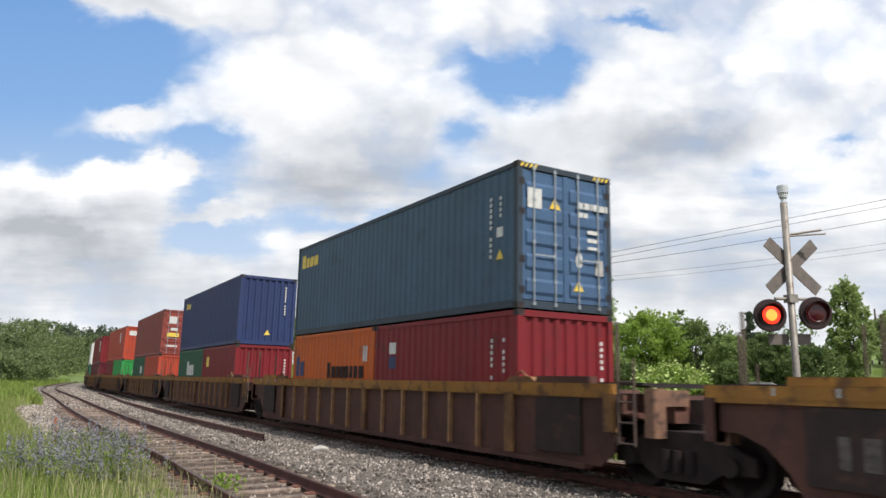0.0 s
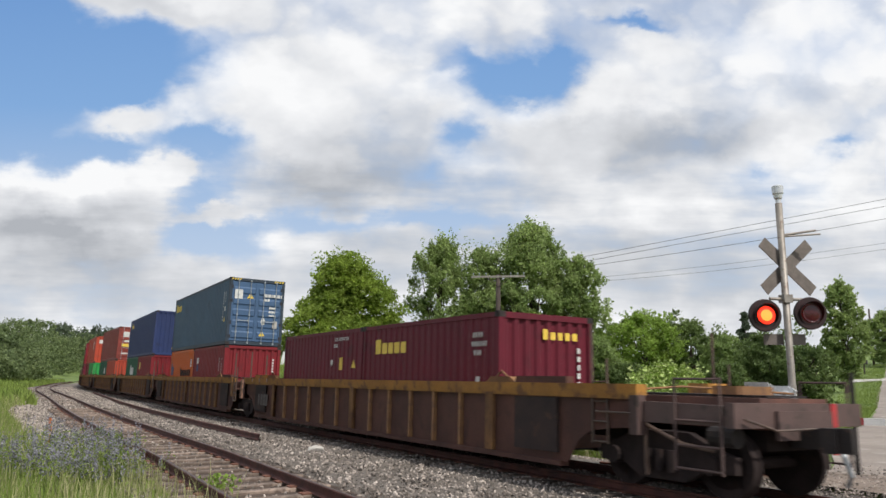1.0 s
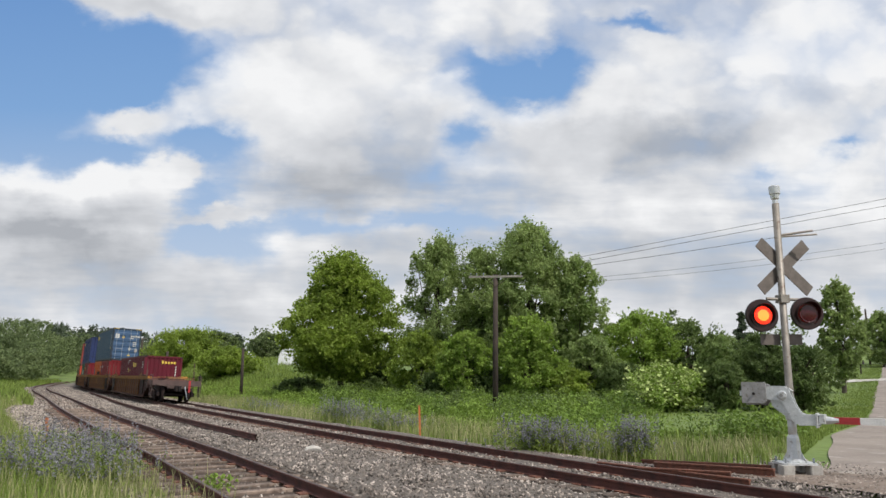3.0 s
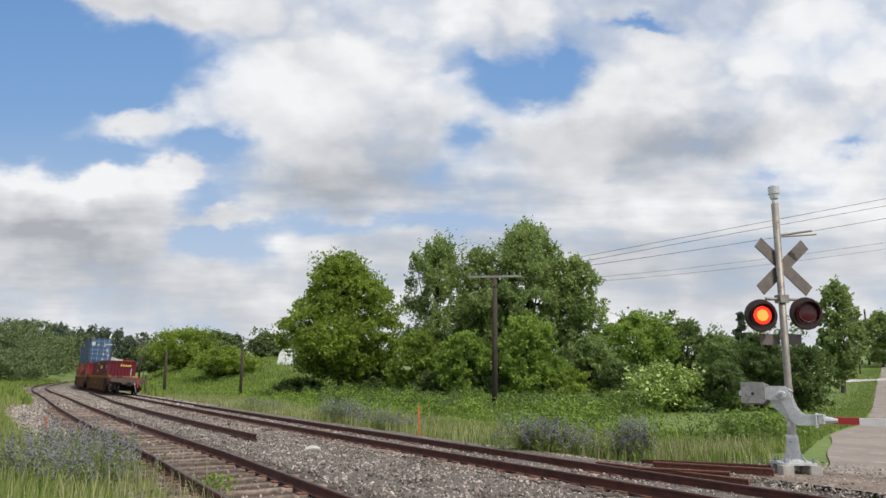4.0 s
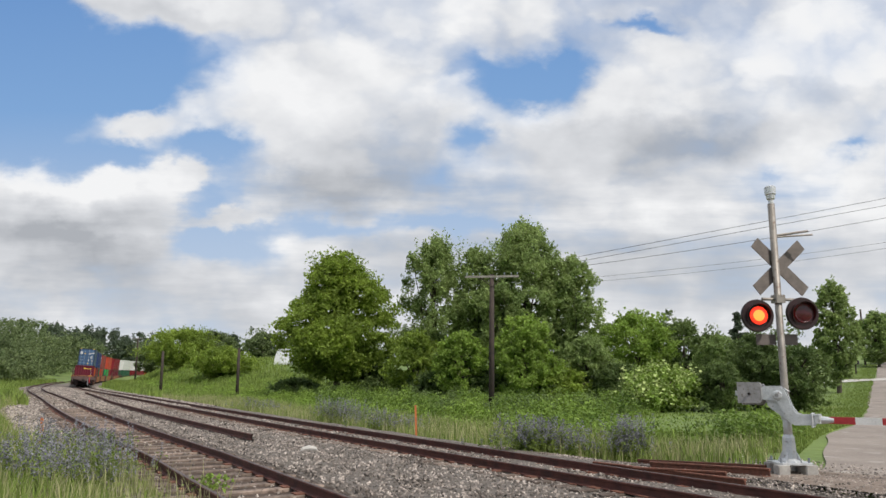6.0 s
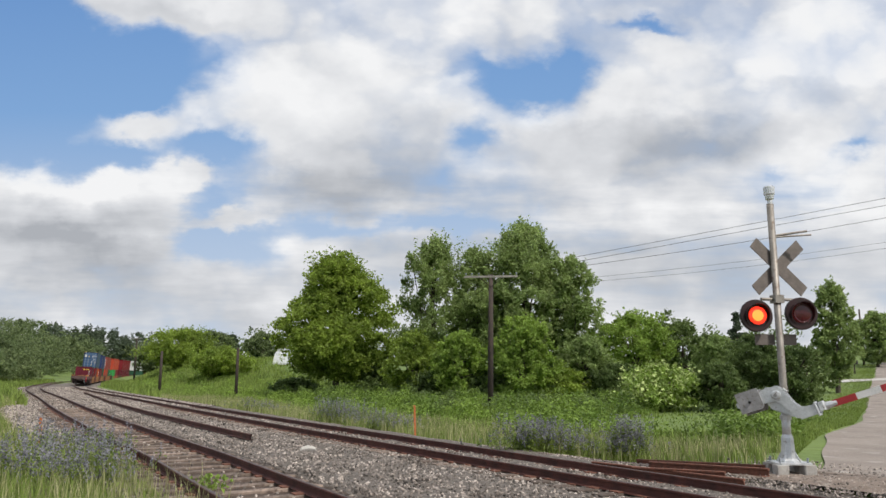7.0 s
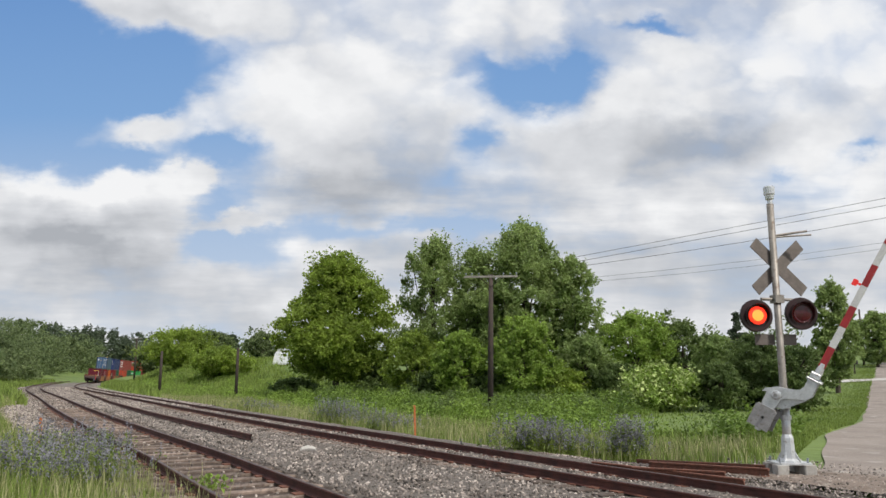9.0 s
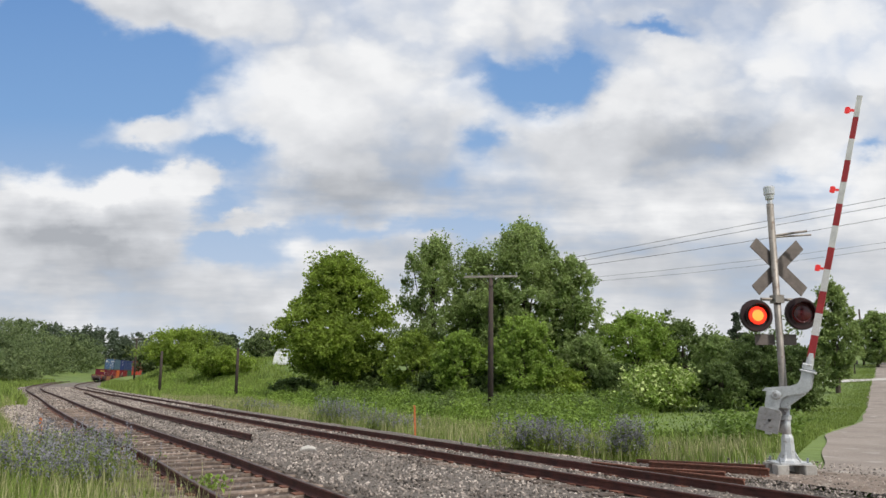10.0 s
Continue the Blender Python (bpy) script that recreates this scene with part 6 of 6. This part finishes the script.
def clumped(count, per, s0, s1, d0, d1, spread, lo, hi):
    """Bushy groups of stalks, highest in their middle."""
    c, s, d = band(rng, count, s0, s1, d0, d1)
    hh = rng.uniform(lo, hi, count)
    k = np.repeat(np.arange(count), per)
    off = rng.normal(size=(len(k), 2)) * spread * rng.uniform(0.6, 1.4, count)[k][:, None]
    p = c[k] + off
    h = hh[k] * np.clip(1 - 0.3 * (np.hypot(off[:, 0], off[:, 1]) / spread) ** 2, 0.25, 1)
    ok = off_road(p) & (mown(p) > 0.6)
    return p[ok], h[ok]


p, h = clumped(520, 13, 2, 52, 8.6, 23, 0.55, 0.55, 1.35)
leafy("weeds", "bank of broad-leaved green weeds behind the pole", p, h, 0.15, M_WEED, 6, 14)
p, h = clumped(240, 12, 2, 60, 10.0, 24, 0.5, 0.8, 1.5)
leafy("weeds", "dark green nettles among the meadow weeds", p, h, 0.13, M_LEAF_C, 8, 12)
p, h = clumped(420, 11, 14, 110, 6.5, 18, 0.6, 0.3, 0.95)
leafy("weeds", "low bright green weeds on the verge", p, h, 0.14, M_LEAF_D, 7, 11)


def flower_patch(label, x, y, rx, ry, n, h, seed):
    """Blue-violet flower spikes: narrow stems set with small petals, and leaves below."""
    rng = np.random.default_rng(seed)
    px_, py_ = x + rng.normal(size=n) * rx * 0.5, y + rng.normal(size=n) * ry * 0.5
    z = terrain(px_, py_)
    hh = h * rng.uniform(0.35, 1.15, n)
    root = thing("flower_patch", label, "wildflowers", "wildflower patches", pose(x, y, ground_z(x, y)))
    org = vec(x, y, ground_z(x, y))
    k = np.repeat(np.arange(n), 30)
    u = rng.uniform(0.42, 1, len(k))
    lean = rng.normal(size=(n, 2)) * 0.08
    c = np.column_stack([px_[k] + lean[k, 0] * u + rng.normal(size=len(k)) * 0.02, py_[k] + lean[k, 1] * u + rng.normal(size=len(k)) * 0.02, z[k] + hh[k] * u]) - org
    part("bloom", arrays("bloom", *leaf_arrays(c, 0.036, rng, 0.6, 0.8), M_FLOWER), None, root, "blue-violet flower spikes")["kind"] = "stuff"
    k = np.repeat(np.arange(n), 16)
    c = np.column_stack([px_[k] + rng.normal(size=len(k)) * 0.05, py_[k] + rng.normal(size=len(k)) * 0.05, z[k] + hh[k] * rng.uniform(0.03, 0.75, len(k))]) - org
    part("foliage", arrays("foliage", *leaf_arrays(c, 0.1, rng, 0.2, 0.25), M_GRASS), None, root)["kind"] = "stuff"


for k, (x, y, rx, ry, n, h) in enumerate(((2.6, 19.0, 1.1, 0.5, 300, 0.85), (4.5, 18.3, 0.55, 0.4, 200, 1.05), (-4.2, 31.6, 1.3, 0.7, 230, 1.0), (-1.9, 27.5, 1.2, 0.5, 110, 0.75), (-10.1, 41.4, 1.5, 0.8, 90, 0.75),
                                          (-7.1, 14.4, 1.3, 1.3, 130, 0.82), (-6.1, 12.8, 0.9, 0.9, 95, 0.74), (-8.9, 18.0, 1.4, 1.5, 120, 0.8), (-7.4, 12.9, 0.9, 0.9, 90, 0.66))):
    flower_patch("blue-violet wildflower spikes among grass", x, y, rx, ry, n, h, 40 + k)

# green weed tuft in the siding, white tunnel tent far off
p = vec(-3.62, 12.0) + np.random.default_rng(2).normal(size=(16, 2)) * 0.07
leafy("weed_tuft", "small green weed growing beside the siding rail", p, np.full(16, 0.3), 0.09, M_LEAF_D, 9, 7)
rows = []
for i in range(9):
    u = i / 8
    rows.append([(1.9 * math.cos(math.pi * k / 14), 7 * u, 0.2 + 3.0 * math.sin(math.pi * k / 14) * (1 - 0.04 * math.sin(u * 25) ** 2)) for k in range(15)])
b = Build().sheet(rows)
b.f += [tuple(range(15)), tuple(range(8 * 15 + 14, 8 * 15 - 1, -1))]
tx, ty = -20.9, 100.0
tagged(part("tunnel_tent", b, M_TARP, m=pose(tx, ty, ground_z(tx, ty) - 0.2, 0, 0, 4)), "white tarpaulin tunnel tent at the meadow's edge", "tent")

rb = Build().tube([(-0.2, 0, -0.05), (-0.16, 0.02, 0.0), (0.0, 0.0, 0.03), (0.14, -0.02, 0.01), (0.22, 0, -0.05)], [0.02, 0.06, 0.07, 0.05, 0.02], 7)
tagged(part("rock", rb, M_DRIVE, m=pose(-3.29, 18.6, -0.13, 0, 0, 30)), "pale flat rock lying on the ballast", "rock")

# ---------------------------------------------------------------- ballast stones
def stones(name, label, pts, z, size, seed):
    """Broken stones: eight-faced, each squashed in its own way."""
    rng = np.random.default_rng(seed)
    n = len(pts)
    base = np.array([(1, 0, 0), (-1, 0, 0), (0, 1, 0), (0, -1, 0), (0, 0, 1), (0, 0, -1)], float)
    face = np.array([(0, 2, 4), (2, 1, 4), (1, 3, 4), (3, 0, 4), (2, 0, 5), (1, 2, 5), (3, 1, 5), (0, 3, 5)])
    q = rng.normal(size=(n, 3, 3))
    q, _ = np.linalg.qr(q)
    v = base[None] * rng.uniform(0.55, 1.25, (n, 6, 1)) * rng.uniform(0.6, 1.2, (n, 1, 3))
    v = np.einsum("nij,nkj->nki", q, v) * (size * rng.uniform(0.6, 1.35, n))[:, None, None]
    c = np.column_stack([pts, z])
    v = (v + c[:, None]).reshape(-1, 3)
    f = (face[None] + (np.arange(n) * 6)[:, None, None]).reshape(-1, 3)
    return tagged(part(name, arrays(name, v, f, M_STONE)), label, "ballast", kind="stuff")


n = 60000
s = -7 + 52 * rng.uniform(0, 1, n) ** 1.7
sd = np.array(siding(s))
d = sd - 1.9 + (4.0 - sd) * rng.uniform(0, 1, n)
keep = ~((np.abs(d - sd) < 1.42) & (rng.uniform(0, 1, n) < 0.72)) & ~((np.abs(np.abs(d) - 0.7525) < 0.09) | (np.abs(np.abs(d - sd) - 0.7525) < 0.09))
s, d, sd = s[keep], d[keep], sd[keep]
x, y = beside(s, d)
z = -0.155 + rng.uniform(-0.02, 0.015, len(x)) - 0.04 * (np.abs(d - sd) < 1.4) - np.where(d > 0, d, 0) * LEAN
stones("ballast_stones", "loose grey crushed stones between and beside the tracks", np.stack([x, y], 1), z, 0.033, 12)
n = 26000
s = 40 + 75 * rng.uniform(0, 1, n) ** 1.3
sd = np.array(siding(s))
d = sd - 1.9 + (4.0 - sd) * rng.uniform(0, 1, n)
keep = ~((np.abs(d - sd) < 1.3) & (rng.uniform(0, 1, n) < 0.7)) & ~((np.abs(np.abs(d) - 0.7525) < 0.12) | (np.abs(np.abs(d - sd) - 0.7525) < 0.12))
s, d = s[keep], d[keep]
x, y = beside(s, d)
stones("ballast_stones", "loose grey crushed stones along the far tracks", np.stack([x, y], 1), np.full(len(x), -0.15), 0.06, 15)
n = 5000
x, y = MX + rng.normal(size=n) * 1.6, MY - 0.3 + rng.normal(size=n) * 0.9
z = terrain(x, y) + 0.005
stones("ballast_stones", "loose stones round the signal's foundation", np.stack([x, y], 1), z, 0.03, 13)
n = 4200
s = 10 + 50 * rng.uniform(0, 1, n) ** 1.2
d = np.array(siding(s)) - 1.6 - 2.0 * rng.uniform(0, 1, n)
x, y = beside(s, d)
stones("shoulder_stones", "pale loose stones left of the siding", np.stack([x, y], 1), terrain(x, y) + 0.05, 0.055, 17)
n = 7000
s, d = rng.uniform(-8, 12, n), 2.0 + 3.4 * rng.uniform(0, 1, n) ** 1.4
x, y = beside(s, d)
stones("apron_stones", "loose brown gravel beside the line at the crossing", np.stack([x, y], 1), terrain(x, y) + 0.035, 0.026, 18)
# ---------------------------------------------------------------- all that moves
def motions():
    step = 0.2
    for ob, s0, z in TRAIN:
        walk(ob, [(i * step, on_line(s0 + SPEED * i * step, z)) for i in range(51)])
    spin = SPEED / FPS / 0.457
    for ob, base, lead in WHEELS:
        walk(ob, [(i / FPS, base @ Matrix.Rotation(-spin * i + lead, 4, "X")) for i in range(301)])
    walk(gate_arm, [(t, ARM_BASE @ Matrix.Rotation(-radians(q), 4, "Y")) for t, q in GATE])
    for ob, base, lit0 in DRUMS:
        rows = []
        for i in range(301):
            ph = (i / FPS) % 1.0
            # one face forward for six tenths of each second, with quick half turns between
            on = 1 - np.interp(ph, [0, 0.1, 0.134, 0.167, 0.2, 0.5, 0.534, 0.567, 0.6, 1.0], [0, 0, 0.42, 0.86, 1, 1, 0.58, 0.14, 0, 0])
            rows.append((i / FPS, base @ Matrix.Rotation(math.pi * float(1 - on if lit0 else on), 4, "Z")))
        walk(ob, rows)
    # the clouds drift to the right and towards the camera
    walk(sky_dome, [(t, pose(0, 0, EYE, SKY_TIP * (t - 8), 0, SKY_TURN * (8 - t))) for t in (0, 2.5, 5, 7.5, 10)])


SKY_TURN, SKY_TIP = 0.25, -0.06
motions()
